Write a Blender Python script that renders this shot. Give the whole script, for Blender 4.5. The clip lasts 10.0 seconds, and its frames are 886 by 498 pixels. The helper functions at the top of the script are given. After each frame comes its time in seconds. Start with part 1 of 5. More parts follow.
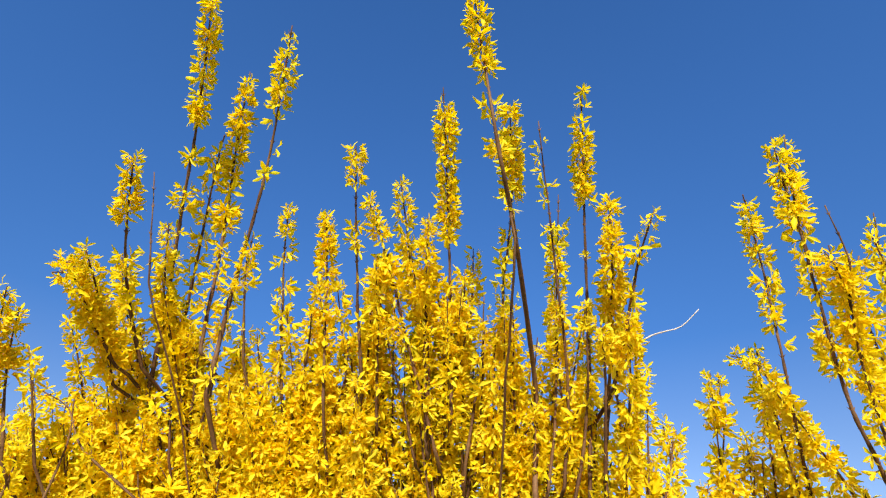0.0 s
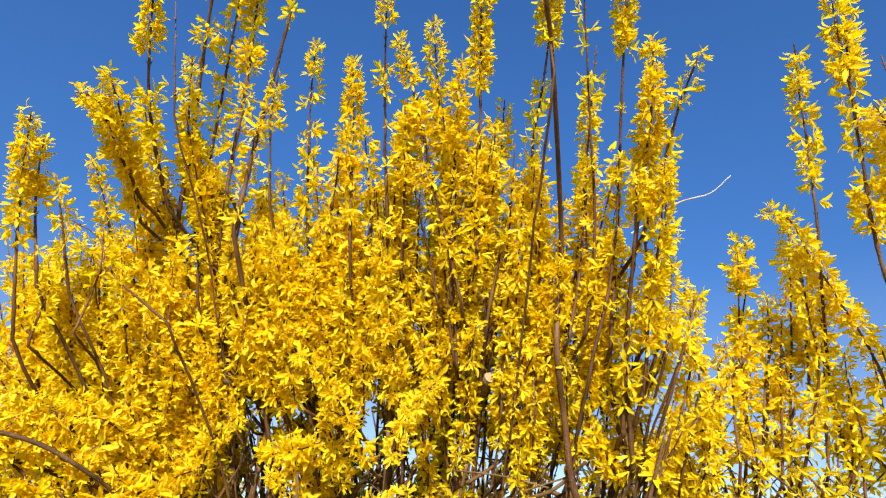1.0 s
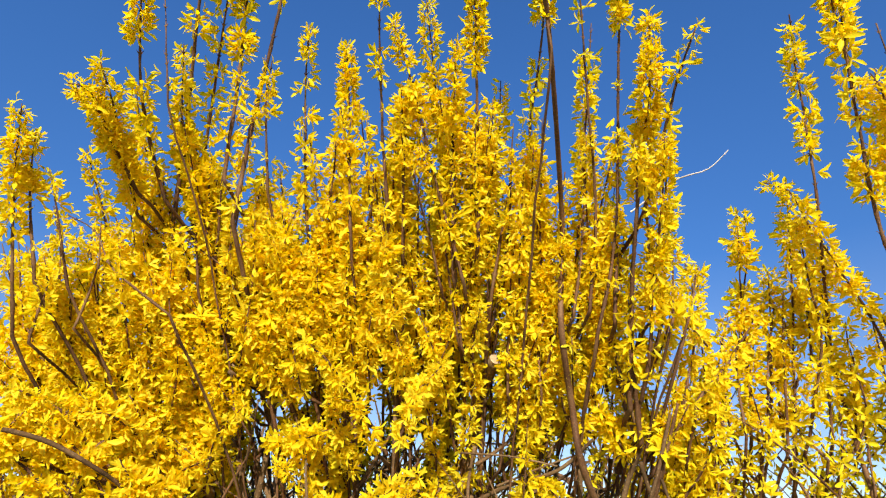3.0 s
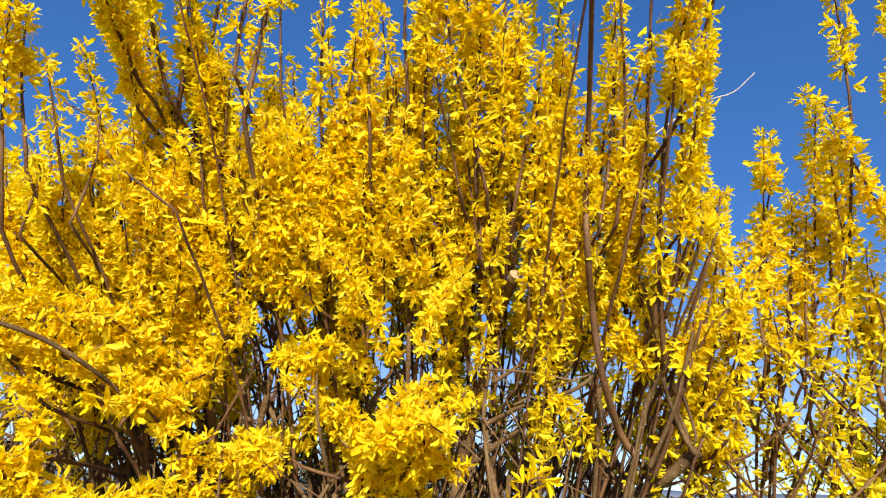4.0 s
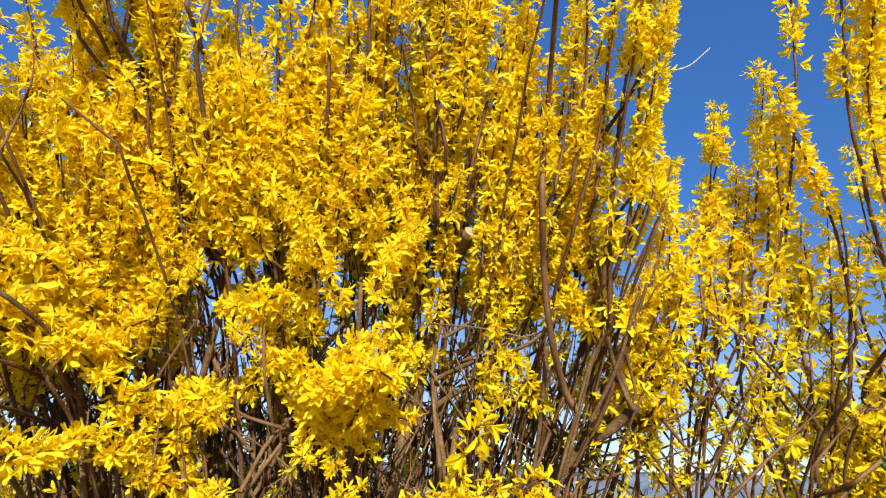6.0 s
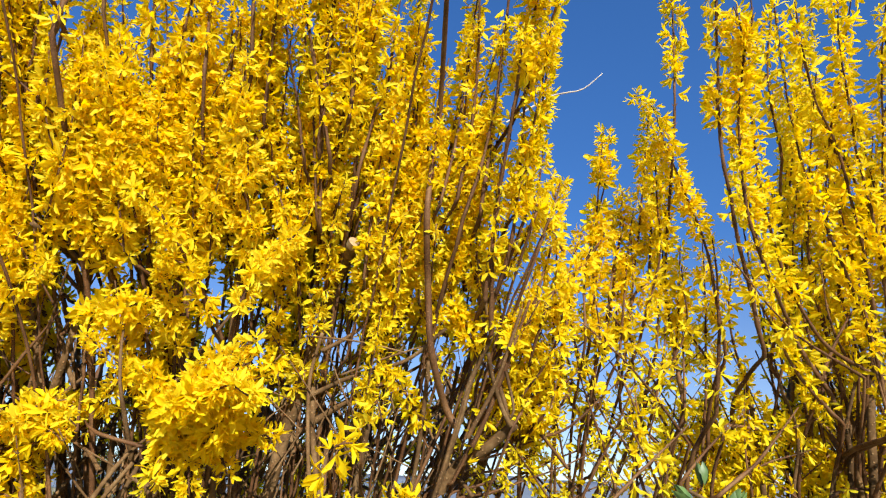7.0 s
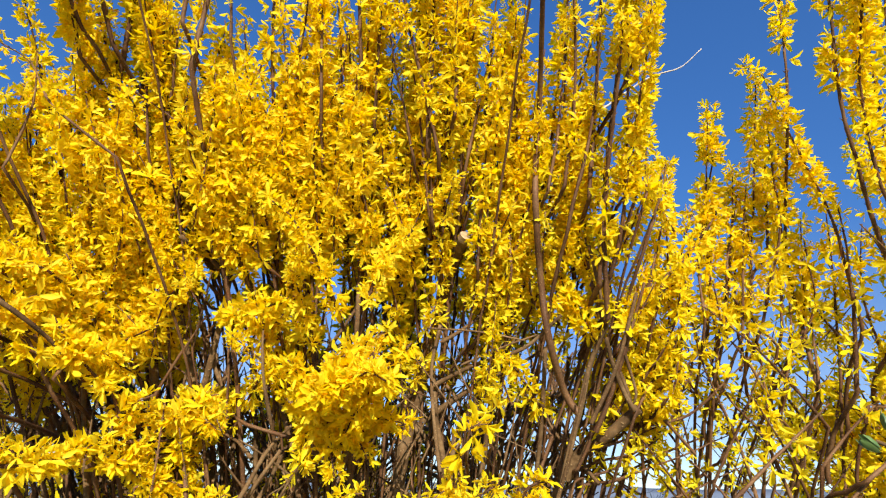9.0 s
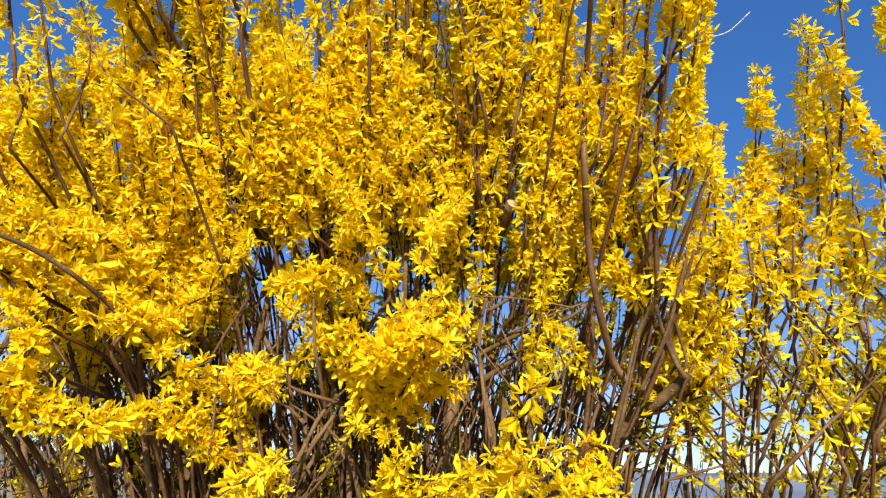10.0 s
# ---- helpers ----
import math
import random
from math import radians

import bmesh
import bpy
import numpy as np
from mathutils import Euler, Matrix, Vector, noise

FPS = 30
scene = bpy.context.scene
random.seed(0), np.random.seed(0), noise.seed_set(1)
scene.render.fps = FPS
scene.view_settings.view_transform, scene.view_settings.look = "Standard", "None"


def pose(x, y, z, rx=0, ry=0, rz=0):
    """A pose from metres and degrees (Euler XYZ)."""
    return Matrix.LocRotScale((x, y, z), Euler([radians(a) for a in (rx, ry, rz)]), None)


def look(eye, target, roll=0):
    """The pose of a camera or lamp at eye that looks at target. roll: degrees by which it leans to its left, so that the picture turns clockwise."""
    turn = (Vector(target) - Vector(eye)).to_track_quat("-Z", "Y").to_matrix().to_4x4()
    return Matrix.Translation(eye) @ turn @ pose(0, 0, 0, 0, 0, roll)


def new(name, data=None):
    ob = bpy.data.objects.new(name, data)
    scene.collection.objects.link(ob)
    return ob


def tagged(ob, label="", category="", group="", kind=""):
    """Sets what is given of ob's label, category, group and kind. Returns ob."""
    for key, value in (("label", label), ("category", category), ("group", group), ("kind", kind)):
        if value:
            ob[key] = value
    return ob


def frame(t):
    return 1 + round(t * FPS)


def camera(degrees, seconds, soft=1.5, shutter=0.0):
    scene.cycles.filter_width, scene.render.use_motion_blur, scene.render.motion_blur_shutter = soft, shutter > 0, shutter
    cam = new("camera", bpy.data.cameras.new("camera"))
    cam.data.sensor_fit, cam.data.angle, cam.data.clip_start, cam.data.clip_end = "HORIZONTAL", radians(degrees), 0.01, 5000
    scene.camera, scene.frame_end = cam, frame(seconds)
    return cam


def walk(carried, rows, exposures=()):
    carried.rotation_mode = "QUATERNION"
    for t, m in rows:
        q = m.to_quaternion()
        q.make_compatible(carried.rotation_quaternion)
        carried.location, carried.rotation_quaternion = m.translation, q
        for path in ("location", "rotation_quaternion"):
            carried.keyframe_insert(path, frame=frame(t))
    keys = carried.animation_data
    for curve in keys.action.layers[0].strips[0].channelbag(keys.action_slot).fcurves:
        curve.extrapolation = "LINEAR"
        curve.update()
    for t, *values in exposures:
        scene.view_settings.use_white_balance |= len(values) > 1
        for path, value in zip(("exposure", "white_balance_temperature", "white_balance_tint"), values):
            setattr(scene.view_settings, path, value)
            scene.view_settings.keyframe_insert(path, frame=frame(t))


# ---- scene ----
cam = camera(76.8, 10.0, soft=1.2)
PATH = [
    (0, (0.1514, -0.0054, 1.6521), (0.0350, 1.6465, 2.7734), 1.84),
    (0.5, (0.1423, 0.0436, 1.5916), (0.0282, 1.7729, 2.5898), 2.76),
    (1, (0.1147, 0.0783, 1.5355), (-0.0243, 1.8614, 2.4307), 4.08),
    (1.5, (0.0937, 0.0809, 1.5524), (-0.0257, 1.8330, 2.5095), 3.02),
    (1.7, (0.1002, 0.0728, 1.5701), (0.0086, 1.8126, 2.5503), 0.79),
    (1.8, (0.1043, 0.0678, 1.5812), (0.0191, 1.7998, 2.5758), -0.02),
    (2, (0.1100, 0.0607, 1.5967), (0.0232, 1.7820, 2.6114), -0.55),
    (2.5, (0.1071, 0.0737, 1.5557), (-0.0097, 1.8257, 2.5131), 1.59),
    (3, (0.0997, 0.0889, 1.5209), (-0.0136, 1.8844, 2.3946), 1.83),
    (3.2, (0.0938, 0.0947, 1.5068), (-0.0432, 1.9044, 2.3471), 2.08),
    (4.3, (0.0052, 0.2037, 1.3939), (0.0238, 2.0295, 2.2102), 2.77),
    (4.5, (0.0040, 0.2069, 1.3832), (0.0295, 2.0350, 2.1942), 3.38),
    (5, (-0.0028, 0.2172, 1.3734), (0.0435, 2.0576, 2.1548), 2.60),
    (5.2, (-0.0290, 0.1866, 1.3614), (0.0300, 2.0459, 2.0959), 2.52),
    (6.3, (0.0423, 0.2099, 1.3875), (0.2383, 2.0380, 2.1745), 2.32),
    (6.5, (0.0541, 0.2108, 1.3888), (0.2901, 2.0281, 2.1899), 2.19),
    (7, (0.1122, 0.2054, 1.3979), (0.4771, 2.0025, 2.1962), 1.90),
    (7.2, (0.1511, 0.1999, 1.3884), (0.5784, 1.9821, 2.1854), 1.43),
    (7.4, (0.1973, 0.1934, 1.3770), (0.6991, 1.9579, 2.1726), 0.87),
    (7.5, (0.2048, 0.1923, 1.3752), (0.7184, 1.9540, 2.1706), 0.78),
    (7.7, (0.2056, 0.1920, 1.3757), (0.7241, 1.9527, 2.1707), 0.77),
    (7.8, (0.2030, 0.1930, 1.3741), (0.7071, 1.9566, 2.1703), 0.80),
    (7.9, (0.1924, 0.1967, 1.3677), (0.6392, 1.9722, 2.1688), 0.91),
    (8, (0.1754, 0.2028, 1.3574), (0.5297, 1.9972, 2.1663), 1.10),
    (8.1, (0.1638, 0.2046, 1.3570), (0.4951, 2.0029, 2.1655), 1.27),
    (8.5, (0.1029, 0.2143, 1.3548), (0.3136, 2.0325, 2.1609), 2.18),
    (9, (0.0516, 0.2038, 1.3597), (0.1463, 2.0270, 2.1765), 1.63),
    (9.5, (0.0025, 0.2000, 1.3505), (-0.0107, 2.0397, 2.1348), 1.98),
    (10, (-0.0044, 0.2188, 1.3313), (0.0404, 2.0656, 2.0977), 1.87),
]
walk(cam, [(t, look(eye, target, roll)) for t, eye, target, roll in PATH], exposures=[(0, 1.48), (10, 1.48)])

# ---- world, sun ----
SUN_FROM = Vector((0.03, -0.76, 0.43)).normalized()
world = bpy.data.worlds.new("sky")
scene.world = world
world.use_nodes = True
wn = world.node_tree.nodes
sky = wn.new("ShaderNodeTexSky")
sky.sky_type = "NISHITA"
sky.sun_disc = False
sky.sun_elevation = math.asin(SUN_FROM.z)
sky.sun_rotation = math.atan2(SUN_FROM.x, SUN_FROM.y)
sky.altitude = 600
sky.air_density, sky.dust_density, sky.ozone_density = 0.8, 0.0, 3.5
wn["Background"].inputs["Strength"].default_value = 0.092
deep = wn.new("ShaderNodeHueSaturation")
deep.inputs["Hue"].default_value = 0.506
world.node_tree.links.new(sky.outputs[0], deep.inputs["Color"])
height = wn.new("ShaderNodeSeparateXYZ")
world.node_tree.links.new(wn.new("ShaderNodeTexCoord").outputs["Generated"], height.inputs[0])
pale = wn.new("ShaderNodeMapRange")
pale.inputs["From Min"].default_value, pale.inputs["From Max"].default_value = 0.0, 0.40
pale.inputs["To Min"].default_value, pale.inputs["To Max"].default_value = 0.85, 1.2
world.node_tree.links.new(height.outputs["Z"], pale.inputs["Value"])
world.node_tree.links.new(pale.outputs[0], deep.inputs["Saturation"])
# scales the sky colour down towards the horizon, where it is too bright
horizon_dim = wn.new("ShaderNodeMapRange")
horizon_dim.interpolation_type = "SMOOTHSTEP"
horizon_dim.inputs["From Min"].default_value, horizon_dim.inputs["From Max"].default_value = -0.1, 0.85
horizon_dim.inputs["To Min"].default_value, horizon_dim.inputs["To Max"].default_value = 0.46, 1.0
world.node_tree.links.new(height.outputs["Z"], horizon_dim.inputs["Value"])
dim = wn.new("ShaderNodeVectorMath")
dim.operation = "SCALE"
world.node_tree.links.new(deep.outputs[0], dim.inputs[0])
world.node_tree.links.new(horizon_dim.outputs[0], dim.inputs["Scale"])
world.node_tree.links.new(dim.outputs[0], wn["Background"].inputs[0])
sun = new("sun", bpy.data.lights.new("sun", "SUN"))
sun.data.energy, sun.data.angle, sun.data.color = 3.35, radians(0.53), (1.0, 0.94, 0.84)
sun.matrix_world = look(SUN_FROM * 20, (0, 0, 0))


# ---- materials ----
def material(name):
    m = bpy.data.materials.new(name)
    m.use_nodes = True
    return m, m.node_tree.nodes, m.node_tree.links


def ramp(nodes, links, fac, *stops):
    r = nodes.new("ShaderNodeValToRGB")
    while len(r.color_ramp.elements) < len(stops):
        r.color_ramp.elements.new(0.5)
    for e, (p, c) in zip(r.color_ramp.elements, stops):
        e.position, e.color = p, (*c, 1)
    links.new(fac, r.inputs[0])
    return r.outputs[0]


def noise_tex(nodes, links, scale, detail=4, vector=None):
    n = nodes.new("ShaderNodeTexNoise")
    n.inputs["Scale"].default_value, n.inputs["Detail"].default_value = scale, detail
    if vector is not None:
        links.new(vector, n.inputs["Vector"])
    return n.outputs[0]


def petal_material(name, light, deep, pale, through_colour):
    m, n, l = material(name)
    p = n["Principled BSDF"]
    geo = n.new("ShaderNodeNewGeometry")
    coord = n.new("ShaderNodeTexCoord")
    info = n.new("ShaderNodeObjectInfo")
    add = n.new("ShaderNodeMath")
    add.operation = "ADD"
    l.new(geo.outputs["Random Per Island"], add.inputs[0])
    l.new(info.outputs["Random"], add.inputs[1])
    half = n.new("ShaderNodeMath")
    half.operation = "MULTIPLY"
    l.new(add.outputs[0], half.inputs[0])
    half.inputs[1].default_value = 0.5
    base = ramp(n, l, half.outputs[0], (0.08, deep), (0.45, light), (0.9, pale))
    streak = noise_tex(n, l, 420, 3, coord.outputs["Object"])
    mix = n.new("ShaderNodeMix")
    mix.data_type, mix.blend_type = "RGBA", "MULTIPLY"
    mix.inputs["Factor"].default_value = 0.35
    l.new(base, mix.inputs["A"])
    l.new(ramp(n, l, streak, (0.3, (0.8, 0.72, 0.6)), (0.65, (1, 1, 1))), mix.inputs["B"])
    l.new(mix.outputs["Result"], p.inputs["Base Color"])
    p.inputs["Roughness"].default_value = 0.48
    p.inputs["Specular IOR Level"].default_value = 0.12
    bump = n.new("ShaderNodeBump")
    bump.inputs["Strength"].default_value, bump.inputs["Distance"].default_value = 0.25, 0.0006
    l.new(streak, bump.inputs["Height"])
    l.new(bump.outputs[0], p.inputs["Normal"])
    tr = n.new("ShaderNodeBsdfTranslucent")
    tr.inputs["Color"].default_value = (*through_colour, 1)
    sh = n.new("ShaderNodeMixShader")
    sh.inputs[0].default_value = 0.56
    l.new(p.outputs[0], sh.inputs[1])
    l.new(tr.outputs[0], sh.inputs[2])
    l.new(sh.outputs[0], n["Material Output"].inputs["Surface"])
    return m


def bark_material(name, dark, mid, pale, scale, rough=0.8, depth=0.0012):
    m, n, l = material(name)
    p = n["Principled BSDF"]
    coord = n.new("ShaderNodeTexCoord")
    large = noise_tex(n, l, 14, 4, coord.outputs["Object"])
    fine = noise_tex(n, l, scale, 6, coord.outputs["Object"])
    v = n.new("ShaderNodeTexVoronoi")
    v.inputs["Scale"].default_value = scale * 0.8
    l.new(coord.outputs["Object"], v.inputs["Vector"])
    spots = ramp(n, l, v.outputs["Distance"], (0.12, (1, 1, 1)), (0.28, (0, 0, 0)))
    base = ramp(n, l, large, (0.32, dark), (0.5, mid), (0.68, pale))
    grain = n.new("ShaderNodeMix")
    grain.data_type, grain.blend_type = "RGBA", "MULTIPLY"
    grain.inputs["Factor"].default_value = 0.7
    l.new(base, grain.inputs["A"])
    l.new(ramp(n, l, fine, (0.35, (0.55, 0.5, 0.46)), (0.62, (1, 1, 1))), grain.inputs["B"])
    lent = n.new("ShaderNodeMix")
    lent.data_type = "RGBA"
    l.new(spots, lent.inputs["Factor"])
    l.new(grain.outputs["Result"], lent.inputs["A"])
    lent.inputs["B"].default_value = (*[c * 0.95 for c in pale], 1)
    l.new(lent.outputs["Result"], p.inputs["Base Color"])
    p.inputs["Roughness"].default_value = rough
    p.inputs["Specular IOR Level"].default_value = 0.15
    height = n.new("ShaderNodeMath")
    height.operation = "ADD"
    l.new(fine, height.inputs[0])
    l.new(spots, height.inputs[1])
    bump = n.new("ShaderNodeBump")
    bump.inputs["Strength"].default_value, bump.inputs["Distance"].default_value = 0.7, depth
    l.new(height.outputs[0], bump.inputs["Height"])
    l.new(bump.outputs[0], p.inputs["Normal"])
    return m


def plain_material(name, low, high, scale, rough=0.9, bump_depth=0.0):
    m, n, l = material(name)
    p = n["Principled BSDF"]
    coord = n.new("ShaderNodeTexCoord")
    t = noise_tex(n, l, scale, 8, coord.outputs["Object"])
    l.new(ramp(n, l, t, (0.35, low), (0.65, high)), p.inputs["Base Color"])
    p.inputs["Roughness"].default_value = rough
    if bump_depth:
        b = n.new("ShaderNodeBump")
        b.inputs["Strength"].default_value, b.inputs["Distance"].default_value = 0.6, bump_depth
        l.new(t, b.inputs["Height"])
        l.new(b.outputs[0], p.inputs["Normal"])
    return m


PETAL = petal_material("petal", (0.88, 0.745, 0.012), (0.84, 0.63, 0.006), (0.90, 0.80, 0.04), (0.93, 0.665, 0.0))
CALYX = plain_material("calyx", (0.16, 0.13, 0.03), (0.30, 0.26, 0.06), 200)
BARK = bark_material("shoot_bark", (0.06, 0.027, 0.011), (0.12, 0.058, 0.024), (0.2, 0.11, 0.048), 320, 0.6, 0.0004)
TRUNK = bark_material("trunk_bark", (0.06, 0.033, 0.012), (0.125, 0.073, 0.03), (0.22, 0.14, 0.064), 150, 0.85, 0.0014)
TWIG = bark_material("twig_bark", (0.06, 0.032, 0.012), (0.13, 0.074, 0.03), (0.22, 0.14, 0.064), 260, 0.8, 0.0005)
PALE = bark_material("dead_wood", (0.42, 0.36, 0.29), (0.55, 0.49, 0.42), (0.66, 0.6, 0.53), 240, 0.8, 0.0006)
CUT = plain_material("cut_wood", (0.22, 0.145, 0.07), (0.38, 0.27, 0.14), 160)
GREEN = plain_material("young_leaf", (0.04, 0.085, 0.02), (0.11, 0.18, 0.045), 60, 0.5)
NEEDLE = plain_material("needle", (0.012, 0.035, 0.014), (0.03, 0.075, 0.028), 30, 0.5)
# out-of-view ground, made pale and straw-toned to bounce warm fill light upwards
BOUNCE_GRASS = plain_material("bounce_grass", (0.17, 0.15, 0.07), (0.36, 0.31, 0.17), 0.7, 0.95, 0.02)
# blue-grey of the hazy distance is put into the hill colour itself
HILL = plain_material("far_hill", (0.10, 0.13, 0.17), (0.15, 0.18, 0.23), 0.004, 1.0)
NEAR_HILL = plain_material("near_hill", (0.10, 0.09, 0.07), (0.16, 0.14, 0.11), 0.02, 1.0)


# ---- helpers for building ----
def mesh_object(name, verts, faces, mat, parent=None, label="", smooth=True, slots=None):
    me = bpy.data.meshes.new(name)
    me.from_pydata(verts, [], faces)
    for one in (mat if isinstance(mat, (list, tuple)) else [mat]):
        me.materials.append(one)
    if slots is not None:
        me.polygons.foreach_set("material_index", slots)
    if smooth:
        me.polygons.foreach_set("use_smooth", [True] * len(me.polygons))
    me.update()
    ob = new(name, me)
    ob.parent = parent
    if label:
        ob["label"] = label
    return ob


def smooth_line(points, step=0.012):
    """A smooth line through the points, by Catmull-Rom, with about even steps."""
    p = [np.array(q, float) for q in points]
    p = [2 * p[0] - p[1]] + p + [2 * p[-1] - p[-2]]
    line = []
    for a, b, c, d in zip(p, p[1:], p[2:], p[3:]):
        count = max(2, int(np.linalg.norm(c - b) / step))
        for k in range(count):
            t = k / count
            line.append(0.5 * (2 * b + (c - a) * t + (2 * a - 5 * b + 4 * c - d) * t * t + (3 * b - a - 3 * c + d) * t ** 3))
    line.append(p[-2])
    return np.array(line)


def tube(line, radii, sides=6):
    """Vertices and faces of a round tube with a closed tip."""
    tang = np.gradient(line, axis=0)
    tang /= np.linalg.norm(tang, axis=1)[:, None] + 1e-12
    ref = np.array([0.31, 0.87, 0.1])
    verts, faces = [], []
    for i, (c, t, r) in enumerate(zip(line, tang, radii)):
        u = np.cross(t, ref)
        u /= np.linalg.norm(u) + 1e-12
        v = np.cross(t, u)
        for k in range(sides):
            a = 2 * math.pi * k / sides
            verts.append(tuple(c + r * (math.cos(a) * u + math.sin(a) * v)))
        if i:
            o = (i - 1) * sides
            for k in range(sides):
                j = (k + 1) % sides
                faces.append((o + k, o + j, o + sides + j, o + sides + k))
    faces.append(tuple(range(len(verts) - sides, len(verts))))
    return verts, faces


# ---- flowers ----
def flower_mesh(rng, spread, curl, length, simple=False):
    """One four-petalled flower that opens towards +z, with its short green cup: vertices, faces, material slots."""
    verts, faces, slots = [], [], []
    rows = ((0.0, 0.3), (0.6, 1.0), (1.0, 0.36)) if simple else ((0.0, 0.2), (0.35, 0.85), (0.76, 0.95), (1.0, 0.38))
    turn = rng.uniform(0, 6.28)
    for k in range(4):
        a = turn + k * math.pi / 2 + rng.uniform(-0.25, 0.25)
        out = np.array((math.cos(a), math.sin(a), 0))
        side = np.array((-math.sin(a), math.cos(a), 0))
        up = np.array((0, 0, 1.0))
        open_angle = spread + rng.uniform(-0.3, 0.4)
        size = 1.15 * length * rng.uniform(0.85, 1.12)
        width = size * rng.uniform(0.135, 0.20)
        twist = rng.uniform(-1.2, 1.2)
        pos = np.array((0, 0, 0.006)) + out * 0.0012
        o, before = len(verts), 0.0
        for f, w in rows:
            ang = open_angle + curl * f
            way = out * math.sin(ang) + up * math.cos(ang)
            pos = pos + way * (f - before) * size
            before = f
            norm = up * math.sin(ang) - out * math.cos(ang)
            cross = side * math.cos(twist * f) + norm * math.sin(twist * f)
            fold = norm * (width * w * 0.45)
            verts += [tuple(pos - cross * width * w + fold), tuple(pos), tuple(pos + cross * width * w + fold)]
        for r in range(len(rows) - 1):
            b = o + r * 3
            faces += [(b, b + 1, b + 4, b + 3), (b + 1, b + 2, b + 5, b + 4)]
            slots += [0, 0]
    if simple:
        return np.array(verts), faces, slots
    o = len(verts)
    for r, z in ((0.0009, -0.004), (0.0017, 0.002), (0.0023, 0.008)):
        for k in range(4):
            a = k * math.pi / 2
            verts.append((r * math.cos(a), r * math.sin(a), z))
    for ring in range(2):
        for k in range(4):
            j = (k + 1) % 4
            faces.append((o + ring * 4 + k, o + ring * 4 + j, o + ring * 4 + 4 + j, o + ring * 4 + 4 + k))
            slots.append(1 if ring == 0 else 0)
    return np.array(verts), faces, slots


flower_rng = random.Random(5)
FORMS = ((0.55, 0.35, 0.019), (0.7, 0.45, 0.020), (0.35, 0.85, 0.021), (0.6, 0.8, 0.020), (0.25, 0.5, 0.019),
         (0.85, 0.3, 0.018), (0.45, 0.2, 0.021), (0.5, 1.0, 0.022), (0.3, 0.3, 0.018), (0.75, -0.3, 0.020),
         (0.2, 0.9, 0.021), (0.35, 1.3, 0.021), (0.15, 0.25, 0.018), (0.6, 0.6, 0.022), (0.4, -0.2, 0.020), (0.3, 0.7, 0.020))
KINDS = [flower_mesh(flower_rng, *form) for form in FORMS]
PLAIN_KINDS = [flower_mesh(flower_rng, *form, simple=True) for form in FORMS]
FLOWER_DATA = []
for kind_verts, kind_faces, kind_slots in KINDS:
    data = bpy.data.meshes.new("flower")
    data.from_pydata([tuple(v) for v in kind_verts], [], kind_faces)
    data.materials.append(PETAL)
    data.materials.append(CALYX)
    data.polygons.foreach_set("material_index", kind_slots)
    data.polygons.foreach_set("use_smooth", [True] * len(data.polygons))
    FLOWER_DATA.append(data)


def basis(axis, spin):
    """A turn that takes +z to axis."""
    z = axis / np.linalg.norm(axis)
    x = np.cross((0.0, 0.0, 1.0) if abs(z[2]) < 0.9 else (1.0, 0.0, 0.0), z)
    x /= np.linalg.norm(x)
    y = np.cross(z, x)
    c, s = math.cos(spin), math.sin(spin)
    return np.column_stack((c * x + s * y, c * y - s * x, z))


def flower_places(line, blooms, rng, size=1.0, gap=1.0):
    """Places of flowers along the line: (kind, turn, scale, place), in pairs and bunches at nodes."""
    length = np.concatenate(([0], np.cumsum(np.linalg.norm(np.diff(line, axis=0), axis=1))))
    total, made = length[-1], []
    for f0, f1, dense in blooms:
        s, quarter, lot = f0 * total, rng.random() * 6, rng.random() * 50
        while s < f1 * total:
            if noise.noise((s * 26, lot, 0)) < -0.28 and s < total - 0.06 and dense < 1.05:
                s += 0.008
                continue
            at = np.array([np.interp(s, length, line[:, i]) for i in range(3)])
            ahead = np.array([np.interp(min(s + 0.01, total), length, line[:, i]) for i in range(3)])
            behind = np.array([np.interp(max(s - 0.01, 0), length, line[:, i]) for i in range(3)])
            t = (ahead - behind) / (np.linalg.norm(ahead - behind) + 1e-9)
            u = np.cross(t, (0.2, 0.9, 0.3))
            u /= np.linalg.norm(u)
            v = np.cross(t, u)
            taper = (1.0 if s < total - 0.05 else 0.75) * rng.uniform(0.82, 1.12)
            count = (3, 4, 4, 5) if dense > 0.95 else (2, 3, 3, 4) if dense > 0.7 else (1, 2, 2, 3) if dense > 0.4 else (0, 1, 1, 2)
            for sign in (0, math.pi):
                for _ in range(rng.choice(count)):
                    a = quarter + sign + rng.gauss(0, 0.7)
                    out = math.cos(a) * u + math.sin(a) * v
                    axis = out + t * rng.gauss(0.1, 0.5) + np.array((0, 0, rng.gauss(-0.3, 0.4)))
                    made.append((rng.randrange(len(KINDS)), basis(axis, rng.uniform(0, 6.28)),
                                 size * taper * rng.uniform(0.72, 1.15), at + out * 0.004 + t * rng.gauss(0, 0.0045)))
            quarter += math.pi / 2 + rng.gauss(0, 0.2)
            s += gap * rng.uniform(0.014, 0.028) / max(0.25, dense) ** 0.9
    return made


